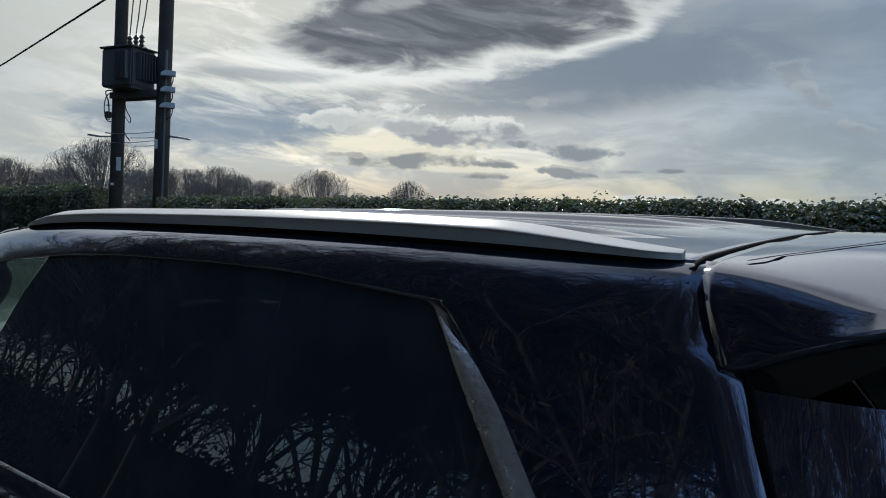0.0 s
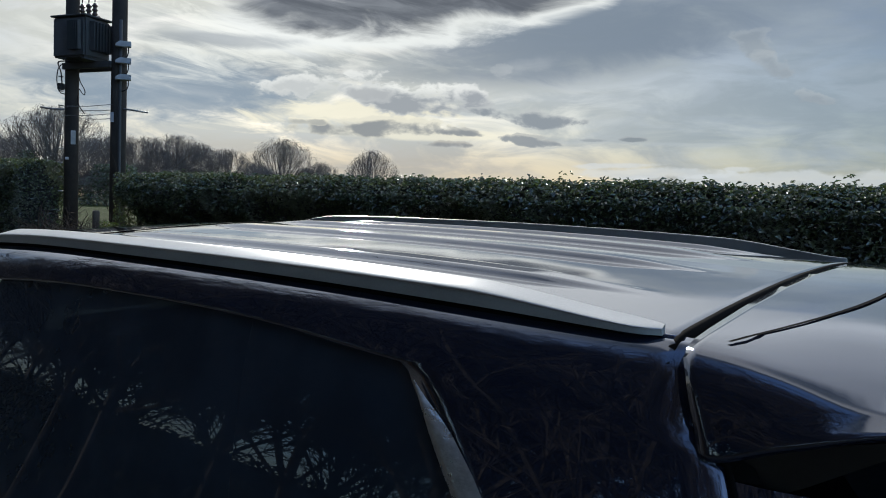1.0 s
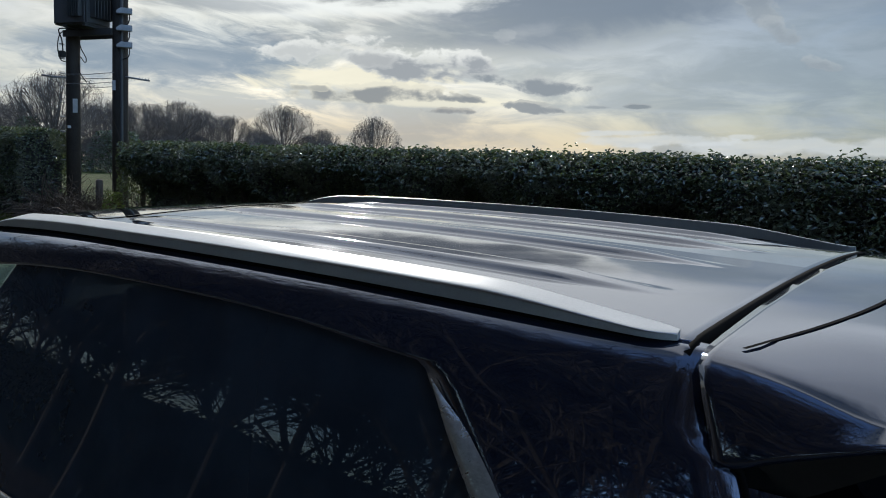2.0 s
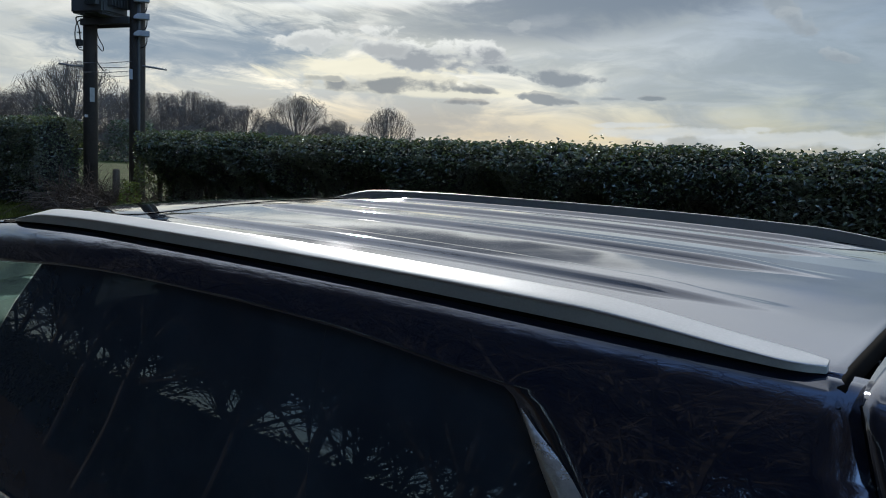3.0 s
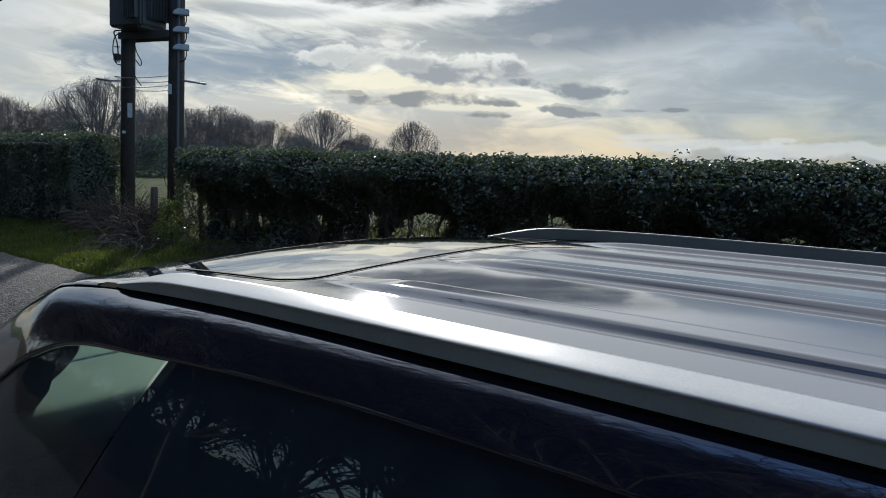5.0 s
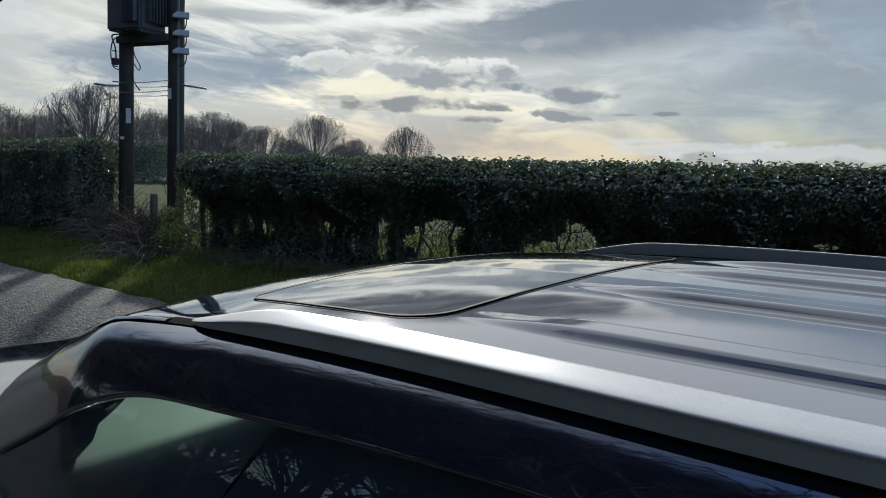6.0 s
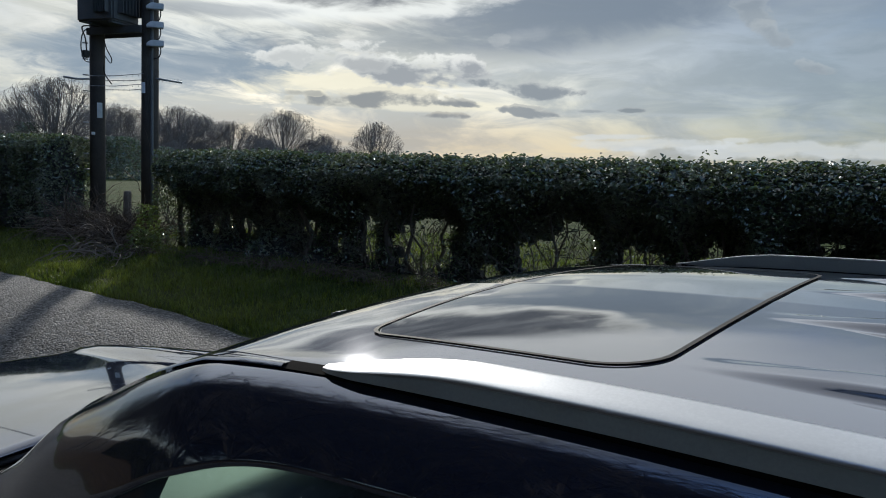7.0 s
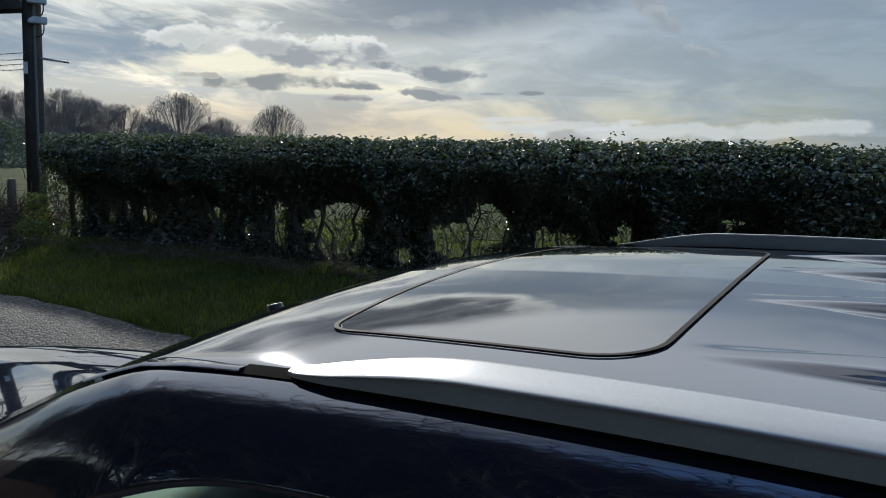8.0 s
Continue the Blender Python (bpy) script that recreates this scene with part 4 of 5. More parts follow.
def hedge(name, x0, x1, seed, label, density=1.0, dense_from=None):
    rng = random.Random(seed)
    root = thing(name, label, "hedge", ((x0 + x1) / 2, hedge_y((x0 + x1) / 2), ground_z((x0 + x1) / 2, hedge_y((x0 + x1) / 2))))
    inv = root.matrix_world.inverted()
    verts, faces = [], []
    count = int((x1 - x0) * 7400 * density)
    for _ in range(count):
        x = rng.uniform(x0, x1)
        end = rng.random()
        if end < 0.05:                     # close the cut ends
            x = x0 + abs(rng.gauss(0, 0.10)) if end < 0.025 else x1 - abs(rng.gauss(0, 0.10))
        yc, top = hedge_y(x), hedge_top(x)
        base = ground_z(x, yc)
        H = top - base
        bulge = 0.10 * noise.noise(Vector((x * 1.1, 9, 2))) + 0.06 * noise.noise(Vector((x * 3.7, 2, 5)))
        deep = 0.56 + bulge
        r = rng.random()
        if end < 0.05:
            h, y = H * rng.random(), yc + rng.uniform(-deep, deep)
            nrm = (rng.gauss(0.8 if end > 0.025 else -0.8, 0.6), -0.4, 0.6 + rng.gauss(0, 0.5))
        elif r < 0.52:                     # the front face
            h = (H - 0.20) * rng.random() ** 0.8
            deep *= 1 - 0.86 * thin_at(x, base + h)
            y = yc - deep + 0.16 * (1 - h / H) ** 2 * -0.3 + abs(rng.gauss(0, 0.07)) * deep / 0.56 + 0.13 * deep * noise.noise(Vector((x * 2.5, h * 2.5, 1)))
            nrm = (rng.gauss(0, 0.7), -0.45 + rng.gauss(0, 0.6), 1.0 + rng.gauss(0, 0.5))
        elif r < 0.86:                     # the top
            h = H + rng.gauss(0.0, 0.024) - abs(rng.gauss(0, 0.03))
            y = yc + rng.uniform(-deep, deep)
            h -= 0.26 * (abs(y - yc) / deep) ** 2
            nrm = (rng.gauss(0, 0.5), -0.25 + rng.gauss(0, 0.5), 1)
        else:                              # the back
            h = (H - 0.20) * rng.random()
            deep *= 1 - 0.86 * thin_at(x, base + h)
            y = yc + deep - abs(rng.gauss(0, 0.09))
            nrm = (rng.gauss(0, 0.5), 1, 0.4 + rng.gauss(0, 0.5))
        if rng.random() < gap_at(x, base + h) * 0.97:
            continue
        if h < 0.40 * H and rng.random() > 0.45 + h / H:
            continue
        leaf(verts, faces, inv @ Vector((x, y, base + h)), nrm, rng.uniform(0.034, 0.070), rng)
    fol = new("foliage", cloud_mesh("foliage", verts, faces, LEAF))
    fol.parent = root
    tagged(fol, "small glossy dark evergreen leaves", kind="stuff")
    # dark filler for the shaded inside, with the gaps left open at its foot
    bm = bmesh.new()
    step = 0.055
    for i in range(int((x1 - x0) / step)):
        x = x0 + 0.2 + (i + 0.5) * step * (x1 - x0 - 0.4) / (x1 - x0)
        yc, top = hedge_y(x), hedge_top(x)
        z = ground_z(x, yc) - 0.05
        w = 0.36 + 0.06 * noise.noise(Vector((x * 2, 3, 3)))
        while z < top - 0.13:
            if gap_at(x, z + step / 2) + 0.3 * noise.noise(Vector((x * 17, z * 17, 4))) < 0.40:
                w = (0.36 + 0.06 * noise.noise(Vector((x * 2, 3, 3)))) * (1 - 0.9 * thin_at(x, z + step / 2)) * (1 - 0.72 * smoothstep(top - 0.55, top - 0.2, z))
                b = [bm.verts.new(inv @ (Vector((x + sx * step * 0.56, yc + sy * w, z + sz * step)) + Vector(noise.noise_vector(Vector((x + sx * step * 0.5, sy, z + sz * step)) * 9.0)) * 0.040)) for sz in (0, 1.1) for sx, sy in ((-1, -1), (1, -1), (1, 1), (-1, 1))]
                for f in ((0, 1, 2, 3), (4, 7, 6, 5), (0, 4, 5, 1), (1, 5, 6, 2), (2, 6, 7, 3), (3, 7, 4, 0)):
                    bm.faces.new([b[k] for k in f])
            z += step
    core = part("core_fill", bm, HEDGECORE, root, "dark filler blocks for the shade inside the hedge", smooth=False)
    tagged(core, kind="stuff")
    # stems at the foot
    x = x0 + 0.1
    while x < x1:
        y = hedge_y(x) + rng.uniform(-0.12, 0.1)
        base = ground_z(x, y) - 0.04
        r0 = rng.choice((0.009, 0.012, 0.02, 0.03, 0.05))
        pts, px, py = [], x, y
        for k in range(6):
            pts.append(inv @ Vector((px, py, base + k * 0.17)))
            px += rng.gauss(0, 0.045)
            py += rng.gauss(0, 0.03)
        part("stem", tube(pts, [r0 * (1 - 0.1 * k) for k in range(6)], 6), BARK, root)
        x += rng.uniform(0.14, 0.34)
    # fine crossing twigs, thickest where the foot is bare, with a few leaves still on them
    bm, verts, faces = bmesh.new(), [], []
    for gx, gz, gw, gh in GAPS:
        if not x0 < gx < x1:
            continue
        for _ in range(int(26 + 60 * gw)):
            px, py, pz = gx + rng.gauss(0, gw), hedge_y(gx) + rng.uniform(-0.3, 0.3), gz + rng.uniform(-1.2, 0.7) * gh
            way = Vector((rng.gauss(0, 0.7), rng.gauss(0, 0.4), 0.7 + rng.gauss(0, 0.5))).normalized()
            pts, q = [], Vector((px, py, pz))
            for k in range(5):
                pts.append(inv @ q)
                if k > 1 and rng.random() < 0.45:
                    leaf(verts, faces, inv @ q, (rng.gauss(0, 0.6), -0.4, 0.8), rng.uniform(0.03, 0.06), rng)
                way = (way + Vector((rng.gauss(0, 0.25), rng.gauss(0, 0.2), rng.gauss(0, 0.25)))).normalized()
                q = q + way * rng.uniform(0.05, 0.11)
            r0 = rng.choice((0.0025, 0.003, 0.004, 0.006))
            tube(pts, [r0 * (1 - 0.15 * k) for k in range(5)], 4, bm)
    tw = part("twig_growth", bm, BARK, root, "thin bare crossing twigs at the foot")
    tagged(tw, kind="stuff")
    if verts:
        fl = new("loose_leaves", cloud_mesh("loose_leaves", verts, faces, LEAF))
        fl.parent = root
        tagged(fl, kind="stuff")
    return root


hedge("hedge", -11.45, 5.5, 3, "long clipped evergreen hedge with bare gaps at its foot")
hedge("hedge", -30.0, -14.55, 4, "dark clipped evergreen hedge beyond the two poles", 0.75)

# unseen low hedge added on the lane's near side, behind the walker, darkening reflections
rng = random.Random(77)
back = thing("hedge", "unseen dark evergreen hedge, added on the near side of the lane", "hedge", (-14, -6.0, ground_z(-14, -6.0)))
verts, faces = [], []
for _ in range(38000):
    x, h = rng.uniform(-40, 6), 3.0 * rng.random()
    top_ = 2.3 + 0.5 * noise.noise(Vector((x * 0.7, 4, 4)))
    if h > top_:
        continue
    leaf(verts, faces, Vector((x + 14, rng.uniform(-0.5, 0.55) if h > top_ - 0.2 else 0.5 + rng.gauss(0, 0.1), h)), (rng.gauss(0, 0.7), 0.8, 0.7), rng.uniform(0.08, 0.16), rng)
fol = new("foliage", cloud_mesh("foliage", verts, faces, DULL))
fol.parent = back
tagged(fol, kind="stuff")
# the same dark filler as a plain sheet inside this hedge
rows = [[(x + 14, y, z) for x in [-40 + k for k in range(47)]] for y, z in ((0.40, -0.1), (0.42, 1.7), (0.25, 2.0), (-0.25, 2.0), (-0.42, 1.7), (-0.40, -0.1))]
part("core_fill", grid(rows), HEDGECORE, back)

# ---- bare trees ----
def bare_tree_mesh(seed, height, limbs=9, flare=1.0):
    """A leafless tree: short trunk, spreading limbs that rise and fork into fine twigs, each a tapered three-sided tube."""
    rng = random.Random(seed)
    verts, faces = [], []

    def stick(p, way, length, r0, r1, n, sides, rise, wobble):
        """Draws one branch and returns its points and directions."""
        out, prev, q, way = [], None, p.copy(), way.normalized()
        for k in range(n + 1):
            rr = r0 + (r1 - r0) * k / n
            a = way.orthogonal().normalized()
            b = way.cross(a)
            ring = []
            for s in range(sides):
                t = 2 * math.pi * s / sides
                verts.append(q + rr * (math.cos(t) * a + math.sin(t) * b))
                ring.append(len(verts) - 1)
            if prev:
                for s in range(sides):
                    faces.append((prev[s], prev[(s + 1) % sides], ring[(s + 1) % sides], ring[s]))
            prev = ring
            out.append((q.copy(), way.copy(), rr))
            if k < n:
                way = (way + Vector((rng.gauss(0, wobble), rng.gauss(0, wobble), rng.gauss(rise, wobble)))).normalized()
                q = q + way * (length / n)
        return out

    def fork(way, angle):
        a = way.orthogonal().normalized()
        t = rng.uniform(0, 2 * math.pi)
        b = way.cross(a)
        return (way * math.cos(angle) + (math.cos(t) * a + math.sin(t) * b) * math.sin(angle)).normalized()

    H = height
    trunk = stick(Vector((0, 0, -0.2)), Vector((0, 0, 1)), H * 0.45, H * 0.0075, H * 0.0055, 6, 7, 0.05, 0.04)
    for i in range(limbs):
        p, _, r = trunk[min(6, 2 + i * 5 // limbs)]
        a = i * 2.4 + rng.uniform(-0.4, 0.4)
        e = radians(-8 + 96 * ((i + 0.5) / limbs) ** 0.8 + rng.uniform(-6, 6))
        tip = Vector((math.cos(a) * math.cos(e) * 0.34 * H * flare, math.sin(a) * math.cos(e) * 0.34 * H * flare, H * (0.58 + 0.40 * math.sin(e)))) * rng.uniform(0.9, 1.0)
        way = tip - p
        limb = stick(p, way + Vector((way.x, way.y, 0)) * 0.15, way.length, r * 0.5, H * 0.003, 7, 4, 0.03, 0.05)
        for j in range(12):
            p2, w2, r2 = limb[min(7, 1 + j * 7 // 12)]
            br = stick(p2, fork(w2, rng.uniform(0.35, 0.8)), H * rng.uniform(0.10, 0.20), max(r2 * 0.5, H * 0.0020), H * 0.0013, 4, 3, 0.05, 0.10)
            for k in range(7):
                p3, w3, r3 = br[min(4, 1 + k * 4 // 7)]
                tw = stick(p3, fork(w3, rng.uniform(0.3, 0.7)), H * rng.uniform(0.05, 0.10), H * 0.0014, H * 0.0009, 2, 3, 0.05, 0.12)
                for _ in range(3):
                    p4, w4, _r = tw[rng.choice((1, 2))]
                    stick(p4, fork(w4, rng.uniform(0.25, 0.6)), H * rng.uniform(0.03, 0.055), H * 0.0010, H * 0.0006, 1, 3, 0.0, 0.1)
    return verts, faces


def round_tree_mesh(seed, height, spread, low):
    """A leafless round-headed tree: limbs fan out from a short trunk, and every fork ends on one domed outline."""
    rng = random.Random(seed)
    verts, faces = [], []
    H, mid = height, height * 0.44

    def dome(a, e, k=1.0):
        lumpy = 1 + 0.10 * noise.noise(Vector((math.cos(a) * 2, math.sin(a) * 2, e * 2 + seed)))
        return Vector((math.cos(a) * math.cos(e) * spread * H * k * lumpy, math.sin(a) * math.cos(e) * spread * H * k * lumpy, mid + math.sin(e) * (H - mid) * k * lumpy))

    def branch(p, tip, bend, r0, r1, n, sides):
        prev, way, out = None, (tip - p), []
        side_ = Vector((rng.gauss(0, 1), rng.gauss(0, 1), rng.gauss(0, 1))) * way.length * 0.05
        for k in range(n + 1):
            t = k / n
            q = p + way * t + (Vector((way.x, way.y, -0.3 * way.z)) * bend + side_) * math.sin(math.pi * t)
            rr = r0 + (r1 - r0) * t
            a = way.orthogonal().normalized()
            b = way.normalized().cross(a)
            ring = []
            for s_ in range(sides):
                u = 2 * math.pi * s_ / sides
                verts.append(q + rr * (math.cos(u) * a + math.sin(u) * b))
                ring.append(len(verts) - 1)
            if prev:
                for s_ in range(sides):
                    faces.append((prev[s_], prev[(s_ + 1) % sides], ring[(s_ + 1) % sides], ring[s_]))
            prev = ring
            out.append(q)
        return out

    trunk = branch(Vector((0, 0, -0.3)), Vector((0, 0, mid * 1.05)), 0, H * 0.016, H * 0.008, 7, 7)
    limbs = 34
    for i in range(limbs):
        e = radians(low) + (radians(83) - radians(low)) * ((i + 0.5) / limbs) ** 0.85
        a = i * 2.39996 + rng.uniform(-0.3, 0.3)
        limb = branch(trunk[2 + i % 5], dome(a, e, rng.uniform(0.90, 1.0)), 0.10, H * 0.0065, H * 0.0016, 6, 4)
        for j in range(9):
            p = limb[rng.choice((1, 2, 3, 4, 5))]
            a2, e2 = a + rng.gauss(0, 0.24) / max(0.25, math.cos(e)), min(1.47, e + rng.gauss(0, 0.20))
            sub = branch(p, dome(a2, e2, rng.uniform(0.86, 1.02)), 0.07, H * 0.0019, H * 0.0009, 4, 3)
            for k in range(9):
                p3 = sub[rng.choice((1, 2, 3, 4))]
                a3, e3 = a2 + rng.gauss(0, 0.13) / max(0.25, math.cos(e2)), min(1.50, e2 + rng.gauss(0, 0.12))
                tip = p3.lerp(dome(a3, e3, rng.uniform(0.9, 1.06)), rng.uniform(0.6, 1.0))
                branch(p3, tip, 0.03, H * 0.0010, H * 0.0005, 2, 3)
    return verts, faces


TREES = []
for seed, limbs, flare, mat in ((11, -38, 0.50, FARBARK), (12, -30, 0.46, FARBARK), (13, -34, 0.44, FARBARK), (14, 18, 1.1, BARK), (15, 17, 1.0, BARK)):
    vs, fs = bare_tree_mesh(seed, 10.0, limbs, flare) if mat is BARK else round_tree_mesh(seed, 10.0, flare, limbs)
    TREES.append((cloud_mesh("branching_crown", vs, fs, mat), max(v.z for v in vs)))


def tree(kind, x, y, height, turn, label, group, wide=1.0):
    ob = thing("bare_tree", label, "tree", (x, y, ground_z(x, y)), group)
    me, top = TREES[kind]
    k = height / top
    ob.matrix_world = Matrix.Translation((x, y, ground_z(x, y))) @ Matrix.Rotation(radians(turn), 4, "Z") @ Matrix.Diagonal((k * wide, k * wide, k, 1))
    crown = new("crown", me)
    crown.parent = ob
    return ob


def far_place(az, dist):
    az = (az - 6.73) / 0.886         # from the cloud chart's degrees
    return (-math.sin(radians(az)) * dist, math.cos(radians(az)) * dist)


FAR = [(46.4, 112, 10.2, 0.95, 0), (40.7, 115, 9.3, 0.85, 1), (43.9, 118, 7.4, 0.9, 2), (49.7, 116, 8.6, 0.95, 0), (51.4, 112, 9.0, 1.0, 2), (52.8, 105, 9.4, 1.0, 1), (54.6, 112, 9.4, 1.0, 0), (56.2, 100, 8.8, 1.0, 2), (59.4, 92, 10.6, 1.15, 1), (62.6, 100, 7.4, 1.1, 0), (64.5, 100, 8.6, 1.1, 2), (67, 95, 9.0, 1.1, 1), (48.0, 130, 7.6, 1.0, 2), (70, 90, 10, 1.1, 0), (57.6, 118, 9.4, 1.0, 2), (61.3, 108, 8.4, 1.0, 0), (65.8, 92, 7.6, 1.1, 2), (53.7, 128, 8.8, 1.0, 1), (45.0, 128, 7.0, 1.0, 2), (73, 92, 10, 1.1, 1), (76, 95, 10, 1.1, 0)]
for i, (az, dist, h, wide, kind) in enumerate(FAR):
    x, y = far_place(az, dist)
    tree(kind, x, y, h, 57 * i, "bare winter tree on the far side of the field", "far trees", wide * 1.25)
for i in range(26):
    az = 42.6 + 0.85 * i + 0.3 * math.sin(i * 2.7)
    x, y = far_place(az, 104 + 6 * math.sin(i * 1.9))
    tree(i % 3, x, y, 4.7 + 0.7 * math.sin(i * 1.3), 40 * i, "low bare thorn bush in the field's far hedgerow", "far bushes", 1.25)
BEHIND = [(-2.8, -4.8, 13.0), (-8.2, -4.8, 15.0), (-5.4, -4.7, 14.5), (1.6, -5.0, 12.5), (-45, -5.0, 17), (-54, -4.5, 17), (-64, -5.0, 17), (-49, -8.5, 17), (-13.5, -4.4, 17.0), (-5.5, -8.0, 18.0), (-0.5, -8.5, 18.0), (-10.7, -8.4, 18.0), (-8, -13, 15), (-14.5, -12.5, 14), (-20.5, -12.5, 15), (-26, -12, 15), (-1.0, -13.5, 14), (-33, -13, 15), (5.2, -5.2, 15), (8.8, -6.5, 15), (-3, -18, 16), (-12, -19, 16), (-18, -19, 16), (-17.5, -5.2, 17), (-21.5, -5.6, 16), (-26, -6.0, 17), (-31, -6.4, 16), (-37, -7.0, 17), (-15.6, -8.6, 18), (-20.5, -8.8, 17), (-25, -9.4, 18), (-31.5, -9.8, 17), (-5.5, -5.2, 15), (-11, -5.4, 16), (0.2, -5.6, 15)]
for i, (x, y, h) in enumerate(BEHIND):
    tree(3 + i % 2, x, y, h, 131 * i, "tall bare tree beside the lane", "roadside trees", 1.3 if y > -4.7 else 1.1)

# ---- the transformer poles ----
PR, PL = Vector((-13.25, 9.55, ground_z(-13.25, 9.55))), Vector((-14.38, 9.32, ground_z(-14.38, 9.32)))


def wood_pole(base, lean_x, top=8.2, r=0.15):
    ob = thing("utility_pole", "dark creosoted wooden pole of a two-pole transformer stand", "utility pole", base, "transformer poles")
    bm = tube([(0, 0, -0.3), (lean_x * 0.35, 0, 2.5), (lean_x * 0.7, 0, 5.0), (lean_x, 0, top)], [r, r * 0.97, r * 0.93, r * 0.88], 20)
    part("shaft", bm, POLE, ob)
    return ob


pole_r, pole_l = wood_pole(PR, 0.06, r=0.142), wood_pole(PL, 0.06, r=0.130)

AXIS = (PR - PL).normalized()
AXIS.z = 0
AXIS.normalize()
FACE = Vector((AXIS.y, -AXIS.x, 0))           # towards the lane
MID = (PR + PL) / 2


def along_poles(a, f, z):
    """A place a metres along the pair of poles from the middle, f metres towards the lane, at height z."""
    p = MID + AXIS * a + FACE * f
    return Vector((p.x, p.y, z))


def turned_box(a0, a1, f0, f1, z0, z1, bevel=0.0, origin=Vector((0, 0, 0))):
    bm = box(a0, a1, f0, f1, z0, z1, bevel)
    for v in bm.verts:
        v.co = along_poles(v.co.x, v.co.y, v.co.z) - origin
    bmesh.ops.recalc_face_normals(bm, faces=bm.faces[:])
    return bm


# the transformer stands on two steel channels between the poles
stand = thing("transformer_platform", "dark steel channels bolted between the two poles", "platform", along_poles(0, 0, 4.2))
at0 = stand.matrix_world.translation
for f in (-0.19, 0.15):
    part("channel", turned_box(-0.60, 0.57, f, f + 0.05, 4.18, 4.30, 0.006, at0), TANK, stand, smooth=False)
for a in (-0.25, 0.2):
    part("cross_bearer", turned_box(a - 0.04, a + 0.04, -0.19, 0.47, 4.302, 4.335, 0.004, at0), TANK, stand, smooth=False)
tank = thing("transformer", "dark grey oil-filled pole transformer with cooling fins", "transformer", along_poles(-0.02, 0.20, 4.337))
at1 = tank.matrix_world.translation
part("tank", turned_box(-0.50, 0.28, -0.10, 0.50, 4.337, 5.06, 0.03, at1), TANK, tank, smooth=False)
part("lid", turned_box(-0.53, 0.31, -0.13, 0.53, 5.062, 5.095, 0.01, at1), TANK, tank, smooth=False)
for k in range(7):
    part("cooling_fin", turned_box(0.282, 0.40, -0.05 + 0.07 * k, -0.03 + 0.07 * k, 4.46, 4.98, 0.004, at1), TANK, tank, smooth=False)
for k in range(6):
    part("cooling_fin", turned_box(-0.06 + 0.05 * k, -0.045 + 0.05 * k, 0.502, 0.59, 4.46, 4.98, 0.004, at1), TANK, tank, smooth=False)
for k, a in enumerate((-0.26, -0.10, 0.05)):
    pts, rad = [], []
    for j in range(13):
        pts.append(along_poles(a, 0.05, 5.09 + 0.026 * j) - at1)
        rad.append(0.022 if j == 12 else (0.058 if j % 3 == 1 else 0.032))
    part("bushing", tube(pts, rad, 14), CERAMIC, tank, "brown ribbed porcelain insulator")
for a in (0.2,):
    ring = [along_poles(a, 0.1 + 0.04 * math.cos(q), 5.10 + 0.04 * math.sin(q)) - at1 for q in [math.pi * k / 8 for k in range(9)]]
    part("lifting_eye", tube(ring, 0.010, 6), STEEL, tank)
for k, a in enumerate((-0.26, -0.10, 0.05)):
    lead = thing("overhead_lead", "black cable from an insulator up the poles", "cable", along_poles(a, 0.05, 5.43), "transformer leads")
    o = lead.matrix_world.translation
    part("wire", tube([along_poles(a, 0.05, 5.42) - o, along_poles(a + 0.015, 0.06, 5.47) - o, along_poles(a + 0.03 + 0.02 * k, 0.05, 5.75) - o, along_poles(a + 0.07 + 0.04 * k, 0.02, 6.5) - o, along_poles(a + 0.16, 0, 8.0) - o], 0.011, 6), CABLE, lead)
# three grey fuse housings on the nearer pole, each with a drooping cable
for k, z in enumerate((4.60, 4.30, 4.00)):
    fuse = thing("fuse_box", "pale grey fuse housing strapped to the wooden pole", "fuse box", PR + Vector((0, 0, z - PR.z)), "fuse boxes")
    r_ = Vector((0.55, 0.83, 0))
    t_ = Vector((0.83, -0.55, 0))
    bm = bmesh.new()
    outline = [(-0.055, -0.045), (0.215, -0.045), (0.215, 0.055), (0.02, 0.055), (-0.055, 0.0)]
    rows = [[(r_ * u + t_ * (0.155 + d) + Vector((0, 0, w))) for u, w in outline] for d in (0.0, 0.13)]
    a = [bm.verts.new(p) for p in rows[0]]
    b = [bm.verts.new(p) for p in rows[1]]
    bm.faces.new(a), bm.faces.new(b[::-1])
    for i in range(5):
        bm.faces.new((a[i], b[i], b[(i + 1) % 5], a[(i + 1) % 5]))
    bmesh.ops.recalc_face_normals(bm, faces=bm.faces[:])
    bmesh.ops.bevel(bm, geom=bm.edges[:], offset=0.008, segments=2, affect="EDGES")
    part("housing", bm, GREYBOX, fuse, smooth=False)
    base = r_ * 0.17 + t_ * 0.21
    part("tail_cable", tube([base + Vector((0, 0, -0.04)), base + Vector((0.0, 0.0, -0.13)), base - r_ * 0.02 + Vector((0, 0, -0.20)), base - r_ * 0.07 + Vector((0, 0, -0.235)), r_ * 0.06 + t_ * 0.15 + Vector((0, 0, -0.24))], 0.010, 7), CABLE, fuse)
